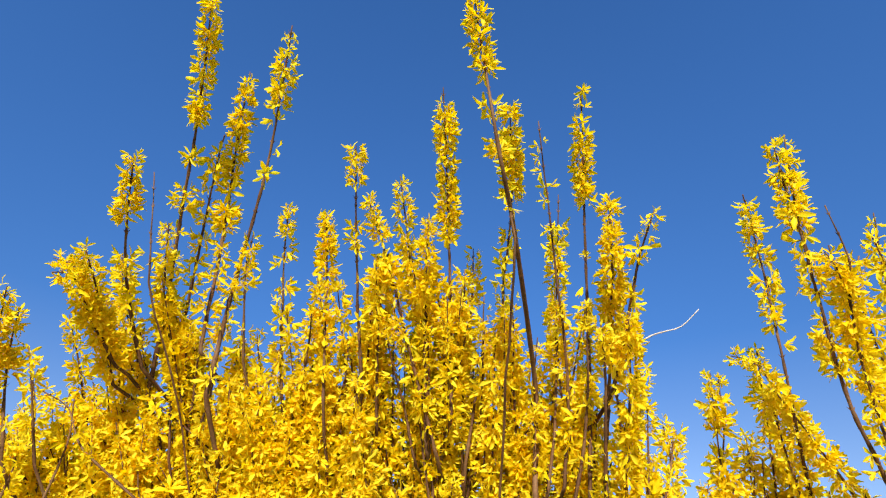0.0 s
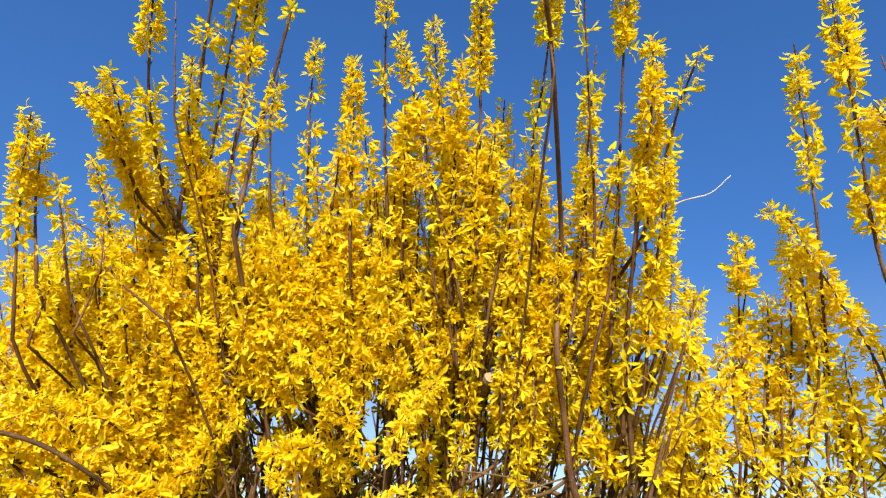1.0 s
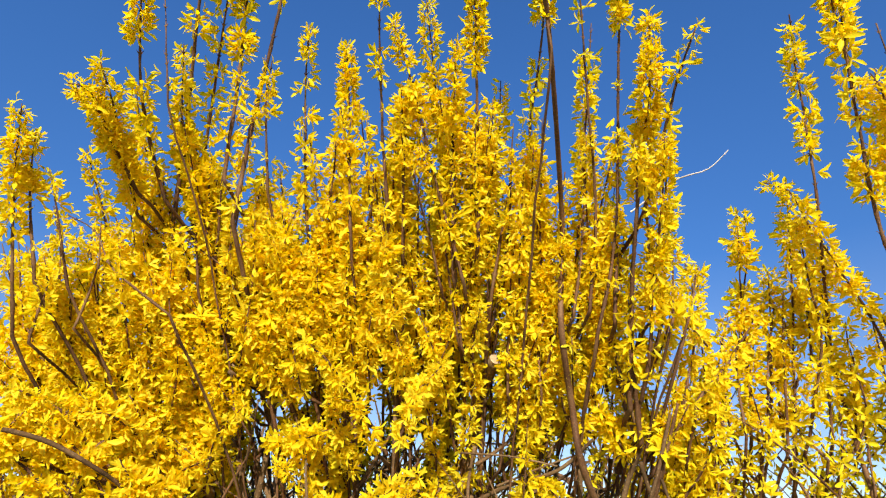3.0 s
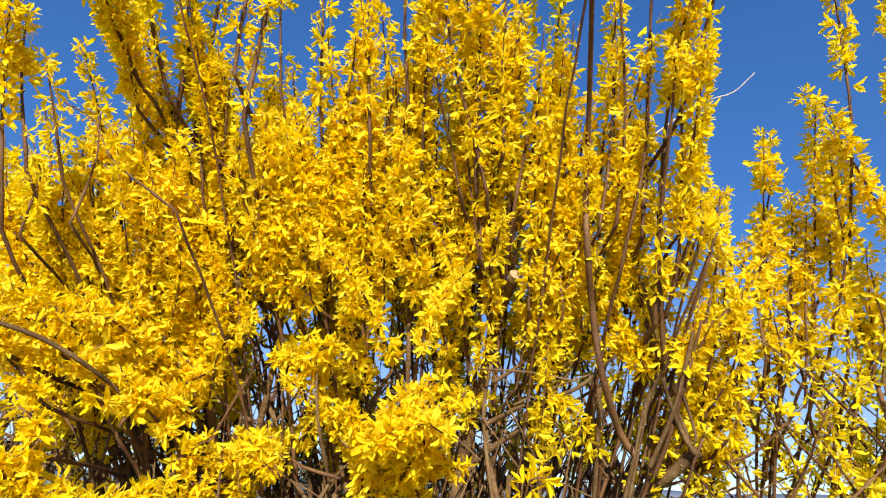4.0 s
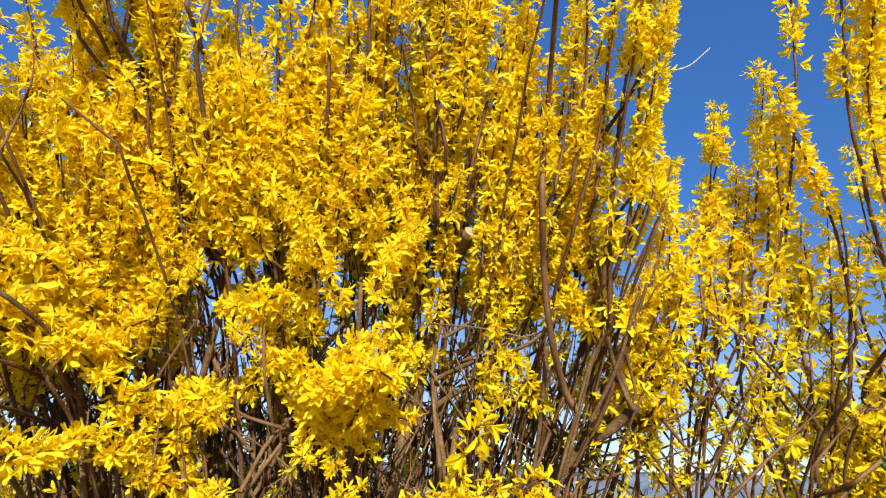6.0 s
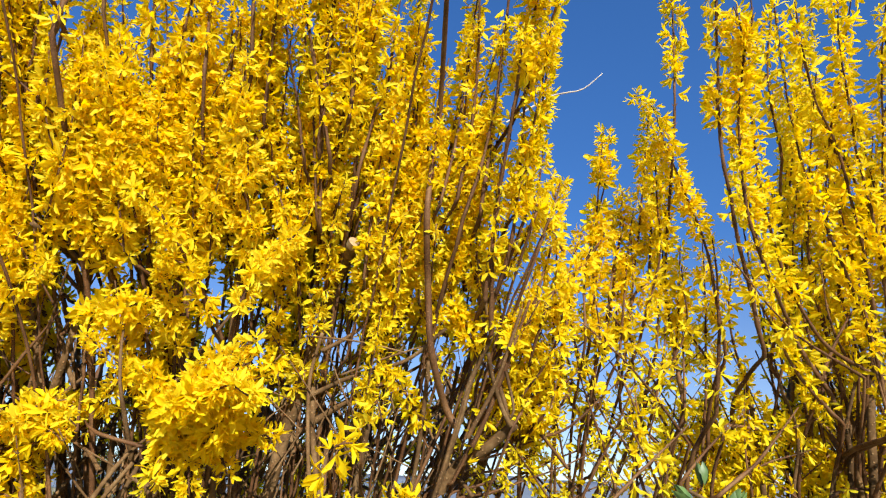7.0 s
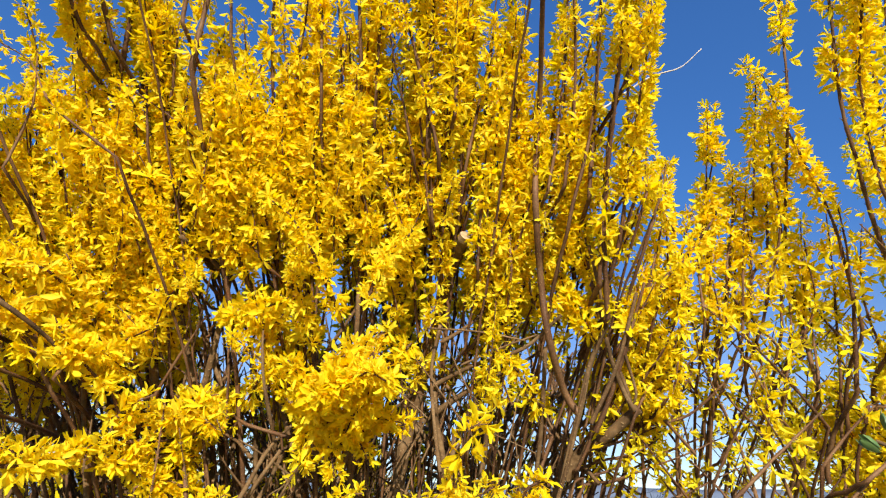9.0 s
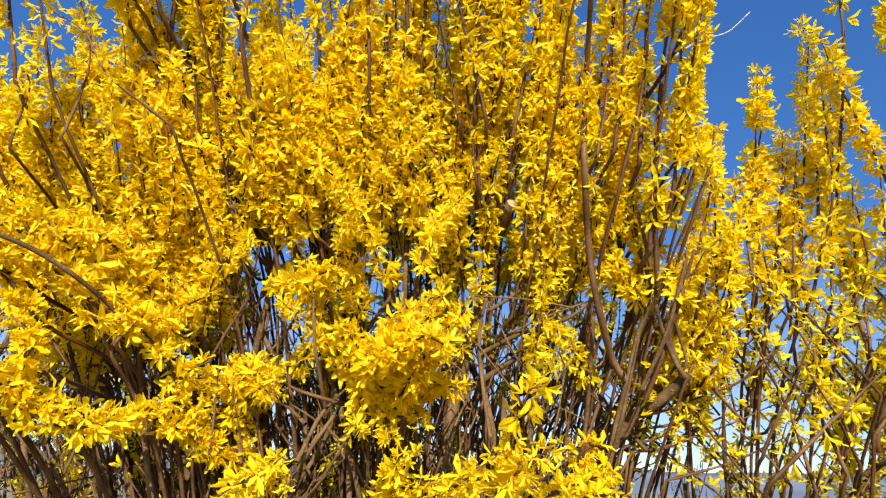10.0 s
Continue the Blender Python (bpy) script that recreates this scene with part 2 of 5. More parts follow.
def joined_flowers(places, parent, kinds, name="blossom"):
    verts, faces, slots, o = [], [], [], 0
    for k, turn, scale, at in places:
        kv, kf, ks = kinds[k]
        verts.append(kv @ turn.T * scale + at)
        faces += [tuple(i + o for i in f) for f in kf]
        slots += ks
        o += len(kv)
    if not verts:
        return None
    ob = mesh_object(name, np.concatenate(verts).tolist(), faces, (PETAL, CALYX), parent, slots=slots)
    ob["kind"] = "stuff"
    return ob


# ---- the bushes ----
def front_of(z):
    """How near to the path the flowering front of the bushes comes at a height."""
    return float(np.interp(z, (1.30, 1.5, 1.6, 1.75, 1.9, 2.0, 2.1, 2.3, 2.6), (1.27, 1.22, 1.18, 1.13, 1.06, 1.03, 0.95, 0.80, 0.62)))


class Bush:
    def __init__(self, x, y, label, seed, sway=0.0016):
        self.root = tagged(new("forsythia_bush"), label, "bush", "forsythia bushes")
        self.root.location = (x, y, 0)
        self.base = np.array((x, y, 0.0))
        self.rng = random.Random(seed)
        self.singles = 0
        self.sway = sway
        self.nodes = []

    def local(self, line):
        return line - self.base


def foot_of(bush, p):
    rng = bush.rng
    return bush.base + np.array(((p[0] - bush.base[0]) * 0.28 + rng.gauss(0, 0.05), (p[1] - bush.base[1]) * 0.28 + rng.gauss(0, 0.05), -0.02))


def curve(a, b, c, d, count=6):
    steps = [k / count for k in range(count)]
    return [(1 - t) ** 3 * a + 3 * t * (1 - t) ** 2 * b + 3 * t * t * (1 - t) * c + t ** 3 * d for t in steps]


def rooted(bush, points):
    """The way by which a shoot leaves the nearest fitting stem of its bush."""
    p0, p1 = np.array(points[0]), np.array(points[1])
    rng = bush.rng
    ahead = (p1 - p0) / np.linalg.norm(p1 - p0)
    nodes = np.array(bush.nodes)
    away = p0 - nodes
    dist = np.linalg.norm(away, axis=1) + 1e-6
    along = (away @ ahead) / dist
    cost = dist * (2.4 - 1.4 * along) + np.where(away[:, 2] < 0.02, 0.6, 0.0) + np.where(dist < 0.04, 0.3, 0.0)
    k = int(np.argmin(cost))
    if along[k] > 0.8 and dist[k] < 0.45 or points[0][2] > 3:
        reach = dist[k]
        return curve(nodes[k], nodes[k] + away[k] * 0.33, p0 - away[k] * 0.2 - ahead * reach * 0.08, p0)
    foot = foot_of(bush, p0)
    reach = np.linalg.norm(p0 - foot)
    deep = max(0.1, min(0.45, foot[1] - p0[1] + 0.15))
    fall = np.array((rng.gauss(0, 0.02), deep, -0.30)) - 0.10 * ahead
    return curve(foot, foot + (p0 - foot) * 0.3 + np.array((rng.gauss(0, 0.06), 0.15 + rng.gauss(0, 0.07), 0.1 * reach)), p0 + fall + (foot - p0) * np.array((0.18, 0.0, 0.02)), p0, 9)


def bud_pairs(line, radii, rng, verts, faces):
    """Adds small pointed buds, two at a node, to the vertices and faces of a stem."""
    at, turn = rng.uniform(0.01, 0.03), rng.uniform(0, 6)
    step = np.concatenate(([0], np.cumsum(np.linalg.norm(np.diff(line, axis=0), axis=1))))
    while at < step[-1] - 0.005:
        k = min(int(np.searchsorted(step, at)), len(line) - 2)
        t = line[k + 1] - line[k]
        t = t / (np.linalg.norm(t) + 1e-9)
        frame3 = basis(t, turn)
        for sign in (1, -1):
            out = frame3[:, 0] * sign
            root, way = line[k] + out * radii[k] * 0.7, out * 0.7 + t
            long, o = rng.uniform(0.004, 0.008), len(verts)
            side = frame3[:, 1]
            for a, b in ((1, 0), (0, 1), (-1, 0), (0, -1)):
                verts.append(tuple(root + (side * a + np.cross(way, side) * b * 0.7) * 0.0014))
            verts.append(tuple(root + way * long))
            faces += [(o + j, o + (j + 1) % 4, o + 4) for j in range(4)]
        turn += math.pi / 2
        at += rng.uniform(0.022, 0.045)


def shoot(bush, radius, blooms, *points, singles=0, size=0.84, name="shoot", mat=None, down=True, plain=False, gap=0.64):
    """A shoot through the points, from its lower end to its tip, that grows from the foot of its bush and flowers along the given stretches."""
    rng = bush.rng
    shown = smooth_line(points, 0.016 if down else 0.025)
    wob = np.cumsum(np.array([[rng.gauss(0, 0.0004) for _ in range(3)] for _ in shown]), axis=0)
    shown = shown + wob - np.linspace(0, 1, len(shown))[:, None] * wob[-1]
    below = smooth_line(rooted(bush, points) + [points[0]], 0.045)[:-1] if down else np.zeros((0, 3))
    if down:
        sway = np.cumsum(np.array([[rng.gauss(0, bush.sway) for _ in range(3)] for _ in below]), axis=0)
        below = below + sway - np.linspace(0, 1, len(below))[:, None] * sway[-1]
        behind = np.array([front_of(p[2]) + 0.07 for p in below])
        below[:, 1] += np.clip(behind - below[:, 1], 0, None) * (1 - np.linspace(0, 1, len(below)) ** 2)
    line = np.concatenate((below, shown))
    n, m = len(below), len(shown)
    radii = [radius * (1.25 - 0.25 * i / n) for i in range(n)] + [max(0.0009, radius * (1 - 0.74 * i / m)) for i in range(m)]
    radii = [r * (1.0 + (0.28 if k % 3 == 0 and k > n else 0)) for k, r in enumerate(radii)]
    verts, faces = tube(bush.local(line), radii, 6 if radius > 0.0035 else 5 if down else 4)
    if not plain:
        bud_pairs(bush.local(shown), radii[n:], rng, verts, faces)
    stem = mesh_object(name, verts, faces, mat or BARK, bush.root)
    if down:
        bush.nodes += [p for p in line[:n + m // 3:6]]
    places = flower_places(bush.local(shown), blooms, rng, size, gap)
    alone = min(singles, len(places), 300 - bush.singles)
    rng.shuffle(places)
    for k, turn, scale, at in places[:alone]:
        f = new("flower", FLOWER_DATA[k])
        f.parent = stem
        f.matrix_local = Matrix.Translation(at) @ Matrix([list(r) for r in turn]).to_4x4() @ Matrix.Scale(scale, 4)
    bush.singles += alone
    joined_flowers(places[alone:], stem, PLAIN_KINDS)
    return stem


def trunk(bush, radii, *points, name="trunk", mat=None, grounded=False):
    """A thick stem through the points, with radii from its lower to its upper end."""
    rng = bush.rng
    if grounded:
        p0, p1 = np.array(points[0]), np.array(points[1])
        foot = foot_of(bush, p0)
        reach = np.linalg.norm(p0 - foot)
        points = curve(foot, foot + np.array((0, 0.05, 0.5 * reach)), p0 + (p0 - p1) / np.linalg.norm(p0 - p1) * 0.25 * reach, p0) + list(points)
    line = smooth_line(points, 0.012)
    bush.nodes += [p for p in line[2::5]]
    r = np.interp(np.linspace(0, 1, len(line)), np.linspace(0, 1, len(radii)), radii)
    r = r * np.array([1 + rng.gauss(0, 0.035) for _ in r])
    verts, faces = tube(bush.local(line), r, 10)
    return mesh_object(name, verts, faces, mat or TRUNK, bush.root)


LEFT = Bush(0.0, 1.42, "tall forsythia bush in full yellow bloom with many upright shoots", 1)
MIDDLE = Bush(0.92, 1.62, "loose forsythia bush with crossing thin branches and yellow flowers", 2, 0.0012)
RIGHT = Bush(1.42, 1.32, "forsythia bush with dark upright stems and yellow flowers in shade", 3)

# ---- setting ----
ground_verts, ground_faces, ring = [(0, 0, 0)], [], 48
for k, dist in enumerate((1.5, 4, 12, 40, 150, 600, 2200, 4800)):
    for j in range(ring):
        a = 2 * math.pi * j / ring
        ground_verts.append((dist * math.cos(a), dist * math.sin(a), noise.noise((dist * math.cos(a), dist * math.sin(a), 0)) * 0.02 if dist < 100 else -0.01 * dist))
for j in range(ring):
    i = (j + 1) % ring
    ground_faces.append((0, 1 + j, 1 + i))
    for k in range(7):
        o = 1 + k * ring
        ground_faces.append((o + j, o + ring + j, o + ring + i, o + i))
tagged(mesh_object("ground", ground_verts, ground_faces, BOUNCE_GRASS), "grassy ground that falls away to far hills", "ground", kind="structure")


def ridge(name, dist, low, high, seed, mat, label):
    rng, verts, faces = random.Random(seed), [], []
    count = 240
    for k in range(count + 1):
        a = 2 * math.pi * k / count
        h = 0.5 + 0.5 * noise.noise((math.cos(a) * 5 + seed, math.sin(a) * 5, 0.3)) + 0.14 * noise.noise((math.cos(a) * 23, math.sin(a) * 23, seed))
        top = low + (high - low) * h
        x, y = math.cos(a), math.sin(a)
        verts += [(x * dist * 0.8, y * dist * 0.8, -90), (x * dist * 0.93, y * dist * 0.93, top * 0.6), (x * dist, y * dist, top), (x * dist * 1.05, y * dist * 1.05, -90)]
    for k in range(count):
        o = k * 4
        faces += [(o + r, o + 4 + r, o + 5 + r, o + 1 + r) for r in range(3)]
    return tagged(mesh_object(name, verts, faces, mat), label, "hills", kind="structure")


ridge("backdrop", 4000, 70, 135, 3, HILL, "hazy blue hills along the horizon")
ridge("backdrop", 1500, -45, 5, 8, NEAR_HILL, "low brown hill in the distance")

# ---- stems and shoots of the three bushes ----
trunk(LEFT, (0.0115, 0.0085, 0.0045), (0.274, 1.270, 1.277), (0.318, 1.240, 1.387), (0.349, 1.200, 1.498), (0.365, 1.164, 1.580), (0.390, 1.118, 1.651), grounded=True)
trunk(LEFT, (0.0095, 0.009), (0.335, 1.262, 1.398), (0.363, 1.240, 1.445), (0.401, 1.214, 1.468), (0.448, 1.174, 1.512))
trunk(LEFT, (0.0042, 0.0036), (0.436, 1.162, 1.506), (0.420, 1.157, 1.531), (0.398, 1.142, 1.581), (0.385, 1.126, 1.621))
trunk(LEFT, (0.017, 0.0165, 0.0155, 0.014, 0.0125, 0.0115, 0.0105), (0.041, 1.310, 1.393), (0.056, 1.290, 1.490), (0.073, 1.270, 1.559), (0.092, 1.250, 1.630), (0.107, 1.220, 1.700), (0.120, 1.180, 1.754), (0.133, 1.140, 1.784), grounded=True)
trunk(LEFT, (0.006, 0.004), (-0.300, 1.222, 1.738), (-0.331, 1.154, 1.744), (-0.348, 1.088, 1.755))
trunk(LEFT, (0.006, 0.0045), (-0.159, 1.279, 1.451), (-0.210, 1.244, 1.588), (-0.242, 1.204, 1.695), (-0.274, 1.168, 1.759), grounded=True)
trunk(LEFT, (0.0075, 0.006), (-0.366, 1.413, 1.482), (-0.380, 1.322, 1.590), (-0.386, 1.242, 1.669), grounded=True)
trunk(LEFT, (0.0065, 0.006), (-0.420, 1.389, 1.412), (-0.438, 1.312, 1.574), grounded=True)
trunk(LEFT, (0.011, 0.010), (-0.421, 1.391, 1.270), (-0.474, 1.358, 1.387), (-0.499, 1.336, 1.446), grounded=True)
trunk(LEFT, (0.010, 0.005), (-0.626, 1.520, 1.346), (-0.678, 1.473, 1.456), (-0.724, 1.411, 1.574), (-0.769, 1.345, 1.663), (-0.799, 1.299, 1.707), grounded=True)
trunk(LEFT, (0.007, 0.005), (0.120, 1.232, 1.398), (0.102, 1.254, 1.497), (0.092, 1.265, 1.605), grounded=True)
trunk(LEFT, (0.0045, 0.004), (0.286, 1.287, 1.388), (0.293, 1.246, 1.483), (0.291, 1.177, 1.611), grounded=True)
trunk(LEFT, (0.0045, 0.003), (0.091, 1.249, 1.548), (0.165, 1.214, 1.583), (0.249, 1.170, 1.607), (0.307, 1.117, 1.655))
trunk(LEFT, (0.005, 0.0045), (-0.104, 1.333, 1.291), (-0.147, 1.334, 1.416), (-0.170, 1.328, 1.488), grounded=True)
trunk(LEFT, (0.0045, 0.004), (-0.232, 1.290, 1.289), (-0.189, 1.269, 1.367), (-0.158, 1.246, 1.433), grounded=True)
trunk(LEFT, (0.0135, 0.013, 0.0125, 0.011, 0.01, 0.008, 0.0055, 0.004), (-0.342, 1.290, 1.447), (-0.323, 1.260, 1.524), (-0.307, 1.230, 1.590), (-0.293, 1.200, 1.673), (-0.283, 1.170, 1.728), (-0.273, 1.130, 1.768), (-0.250, 1.090, 1.800), (-0.229, 1.060, 1.825), mat=TRUNK, grounded=True)
trunk(LEFT, (0.0055, 0.0062, 0.006), (-0.273, 1.140, 1.764), (-0.258, 1.170, 1.725), (-0.239, 1.190, 1.684), (-0.224, 1.210, 1.654), mat=TWIG, name='branch')
trunk(LEFT, (0.0055, 0.004, 0.0025), (-0.284, 1.170, 1.712), (-0.323, 1.140, 1.750), (-0.359, 1.110, 1.775), mat=TRUNK, name='branch')
trunk(LEFT, (0.0035, 0.003), (-0.269, 1.130, 1.774), (-0.296, 1.100, 1.796), (-0.322, 1.070, 1.818), mat=TRUNK, name='branch')
trunk(LEFT, (0.0062, 0.0058, 0.0065), (-0.392, 1.220, 1.683), (-0.373, 1.240, 1.631), (-0.355, 1.250, 1.581), (-0.342, 1.270, 1.529), mat=TWIG, name='branch')
trunk(LEFT, (0.0036, 0.0042), (-0.339, 1.240, 1.649), (-0.314, 1.250, 1.584), (-0.292, 1.260, 1.541), mat=TWIG, name='branch')
trunk(LEFT, (0.0045, 0.005, 0.0052), (-0.222, 1.220, 1.651), (-0.200, 1.230, 1.582), (-0.170, 1.250, 1.492), mat=TWIG, name='branch')
trunk(LEFT, (0.008, 0.0085, 0.009), (-0.421, 1.260, 1.574), (-0.403, 1.280, 1.492), (-0.377, 1.300, 1.407), mat=TWIG, name='branch')
trunk(LEFT, (0.0038, 0.0036, 0.003), (-0.601, 0.920, 1.624), (-0.584, 0.940, 1.621), (-0.554, 0.970, 1.611), (-0.513, 1.010, 1.586), (-0.486, 1.070, 1.557), (-0.459, 1.130, 1.513), mat=TWIG, name='branch')
trunk(LEFT, (0.0018, 0.0014), (-0.441, 1.000, 1.981), (-0.384, 1.000, 1.944), (-0.335, 1.020, 1.910), mat=BARK, name='branch')
trunk(LEFT, (0.003, 0.0035), (0.353, 1.080, 1.774), (0.368, 1.100, 1.731), (0.387, 1.130, 1.670), mat=TWIG, name='branch')
trunk(LEFT, (0.0042, 0.0036, 0.0025), (0.375, 1.190, 1.471), (0.397, 1.170, 1.525), (0.414, 1.150, 1.579), (0.431, 1.130, 1.634), (0.454, 1.100, 1.716), mat=BARK, name='branch')
trunk(LEFT, (0.004, 0.0042), (0.415, 1.160, 1.571), (0.430, 1.170, 1.536), (0.439, 1.180, 1.497), mat=TWIG, name='branch')
trunk(RIGHT, (0.016, 0.010, 0.003), (1.583, 1.300, 1.315), (1.588, 1.213, 1.522), (1.518, 1.113, 1.762), grounded=True)
trunk(RIGHT, (0.008, 0.005, 0.003), (1.153, 1.253, 1.427), (1.172, 1.201, 1.551), (1.187, 1.158, 1.653), grounded=True)
trunk(RIGHT, (0.008, 0.005, 0.003), (1.412, 1.266, 1.397), (1.332, 1.198, 1.558), (1.244, 1.123, 1.738), grounded=True)
trunk(RIGHT, (0.008, 0.005, 0.003), (1.065, 1.268, 1.392), (1.060, 1.213, 1.523), (1.005, 1.172, 1.619), grounded=True)
trunk(RIGHT, (0.0075, 0.006, 0.003), (1.484, 1.235, 1.470), (1.447, 1.176, 1.612), (1.401, 1.117, 1.751), grounded=True)
trunk(LEFT, (0.0066, 0.0056, 0.0046, 0.0036, 0.0012), (0.350, 1.199, 1.503), (0.327, 1.197, 1.536), (0.285, 1.126, 1.617), (0.273, 1.113, 1.715), (0.251, 1.034, 1.827), (0.259, 1.037, 1.945), (0.259, 0.993, 2.033), (0.216, 0.741, 2.181), (0.186, 0.615, 2.273), (0.155, 0.544, 2.504), mat=BARK)

grow = random.Random(21)
for k in range(16):
    x, y, z = -0.95 + 1.35 * k / 15, grow.uniform(1.1, 1.5), grow.uniform(1.45, 1.8)
    trunk(LEFT, (grow.uniform(0.010, 0.014), 0.004), (x * 0.75, y + 0.12, z - 0.5), (x * 0.9, y + 0.04, z - 0.22), (x, y, z), name="branch", grounded=True)
for k in range(6):
    x, y, z = 0.62 + 0.07 * k, grow.uniform(1.25, 1.5), grow.uniform(1.2, 1.45)
    trunk(MIDDLE, (0.009, 0.004), (x + 0.05, y + 0.1, z - 0.4), (x + 0.02, y + 0.04, z - 0.2), (x, y, z), name="branch", grounded=True)
for k in range(8):
    x, y, z = 0.95 + 0.09 * k, grow.uniform(1.05, 1.4), grow.uniform(1.25, 1.6)
    trunk(RIGHT, (0.012, 0.005), (x + 0.04, y + 0.1, z - 0.5), (x + 0.02, y + 0.04, z - 0.25), (x, y, z), name="branch", grounded=True)
shoot(LEFT, 0.0042, [(0.15, 0.45, 0.5), (0.5, 0.62, 0.8), (0.72, 1, 1)], (-0.475, 1.004, 2.004), (-0.438, 0.893, 2.189), (-0.358, 0.684, 2.413), (-0.287, 0.515, 2.523))
shoot(LEFT, 0.0042, [(0.0, 0.3, 0.5), (0.6, 0.74, 0.25), (0.77, 0.97, 0.85)], (-0.320, 0.922, 1.977), (-0.305, 0.886, 2.112), (-0.245, 0.768, 2.363), (-0.183, 0.600, 2.564))
shoot(LEFT, 0.0038, [(0.1, 0.6, 0.5), (0.6, 1, 0.6)], (-0.462, 1.047, 2.031), (-0.404, 0.909, 2.224), (-0.337, 0.758, 2.370), (-0.315, 0.717, 2.403))
shoot(LEFT, 0.0036, [(0.1, 0.4, 0.5), (0.4, 0.97, 1)], (-0.344, 0.905, 2.054), (-0.325, 0.831, 2.277), (-0.307, 0.750, 2.420), (-0.280, 0.674, 2.529))
shoot(LEFT, 0.0036, [(0.1, 0.6, 0.6), (0.75, 1, 1.1)], (-0.471, 0.950, 2.039), (-0.482, 0.868, 2.126), (-0.477, 0.794, 2.201), (-0.439, 0.677, 2.313))
shoot(LEFT, 0.0018, [(0.1, 0.4, 0.3)], (-0.411, 0.794, 2.130), (-0.424, 0.766, 2.230), (-0.433, 0.731, 2.326))
shoot(LEFT, 0.0032, [(0.2, 1, 1)], (-0.494, 0.897, 2.028), (-0.503, 0.812, 2.074), (-0.503, 0.741, 2.109), (-0.515, 0.710, 2.099))
shoot(LEFT, 0.0032, [(0.1, 1, 1)], (-0.511, 0.943, 2.004), (-0.498, 0.814, 2.097), (-0.484, 0.717, 2.149))
shoot(LEFT, 0.0030, [(0.1, 1, 0.8)], (-0.465, 1.068, 2.051), (-0.450, 0.918, 2.153), (-0.398, 0.771, 2.240))
shoot(LEFT, 0.0026, [(0.1, 0.3, 0.4), (0.6, 1, 0.9)], (-0.273, 0.932, 2.044), (-0.273, 0.852, 2.188), (-0.260, 0.817, 2.246))
shoot(LEFT, 0.0032, [(0.45, 1, 1)], (-0.662, 0.946, 1.774), (-0.652, 0.833, 1.985), (-0.625, 0.757, 2.102))
shoot(LEFT, 0.0030, [(0.1, 0.3, 0.3), (0.5, 1, 0.9)], (-0.627, 0.908, 1.857), (-0.642, 0.849, 1.994), (-0.634, 0.807, 2.091))
shoot(LEFT, 0.0026, [(0.2, 1, 0.5)], (-0.587, 0.935, 1.857), (-0.602, 0.877, 1.966), (-0.609, 0.835, 2.030))
shoot(LEFT, 0.0024, [(0.3, 1, 0.35)], (-0.401, 0.939, 1.812), (-0.500, 0.916, 1.880), (-0.544, 0.898, 1.945), (-0.590, 0.882, 1.969))
shoot(LEFT, 0.0024, [(0.2, 1, 0.4)], (-0.561, 0.947, 1.803), (-0.543, 0.930, 1.896), (-0.541, 0.902, 1.962))
shoot(LEFT, 0.0024, [(0.2, 1, 0.7)], (-0.628, 0.941, 1.773), (-0.617, 0.925, 1.863), (-0.628, 0.907, 1.887))
shoot(LEFT, 0.0030, [(0.1, 0.85, 0.6), (0.88, 1, 1)], (-0.210, 0.988, 2.001), (-0.204, 0.853, 2.188), (-0.184, 0.769, 2.278))
shoot(LEFT, 0.0030, [(0.1, 0.6, 0.8), (0.6, 1, 1)], (-0.117, 0.947, 1.967), (-0.136, 0.908, 2.197), (-0.144, 0.861, 2.325))
shoot(LEFT, 0.0034, [(0.1, 0.6, 0.35), (0.62, 0.72, 0.5), (0.87, 1, 1.1)], (-0.056, 0.967, 1.995), (-0.070, 0.848, 2.221), (-0.065, 0.722, 2.375))
shoot(LEFT, 0.0036, [(0.1, 0.6, 0.6), (0.6, 1, 1)], (0.078, 1.002, 1.907), (0.024, 0.929, 2.088), (-0.017, 0.840, 2.228), (-0.045, 0.778, 2.299))
shoot(LEFT, 0.0030, [(0.1, 1, 0.8)], (0.061, 1.053, 1.982), (0.035, 0.953, 2.147), (0.013, 0.771, 2.343))
shoot(LEFT, 0.0036, [(0.1, 0.5, 0.6), (0.5, 1, 1)], (0.062, 1.012, 1.909), (0.058, 0.919, 2.094), (0.067, 0.789, 2.260))
shoot(LEFT, 0.0036, [(0.0, 0.4, 0.5), (0.55, 0.95, 1)], (0.106, 0.978, 1.959), (0.104, 0.886, 2.207), (0.094, 0.681, 2.480))
shoot(LEFT, 0.0030, [(0.1, 1, 0.8)], (0.100, 1.045, 1.959), (0.135, 0.984, 2.114), (0.147, 0.895, 2.264))
shoot(LEFT, 0.0022, [(0.1, 0.35, 0.35), (0.35, 1, 1)], (0.214, 0.717, 2.164), (0.188, 0.652, 2.310), (0.155, 0.531, 2.484), (0.148, 0.496, 2.523))
shoot(LEFT, 0.0034, [(0.1, 0.6, 0.7), (0.72, 1, 1.1)], (0.198, 1.098, 2.020), (0.205, 0.962, 2.201), (0.220, 0.847, 2.309), (0.214, 0.675, 2.423))
shoot(LEFT, 0.0034, [(0.1, 0.5, 0.4), (0.6, 1, 0.35)], (0.301, 1.019, 1.858), (0.313, 0.960, 2.037), (0.290, 0.830, 2.269), (0.266, 0.704, 2.410))
shoot(LEFT, 0.0030, [(0.0, 0.9, 0.9)], (0.290, 1.086, 1.931), (0.309, 0.988, 2.165), (0.314, 0.851, 2.360))
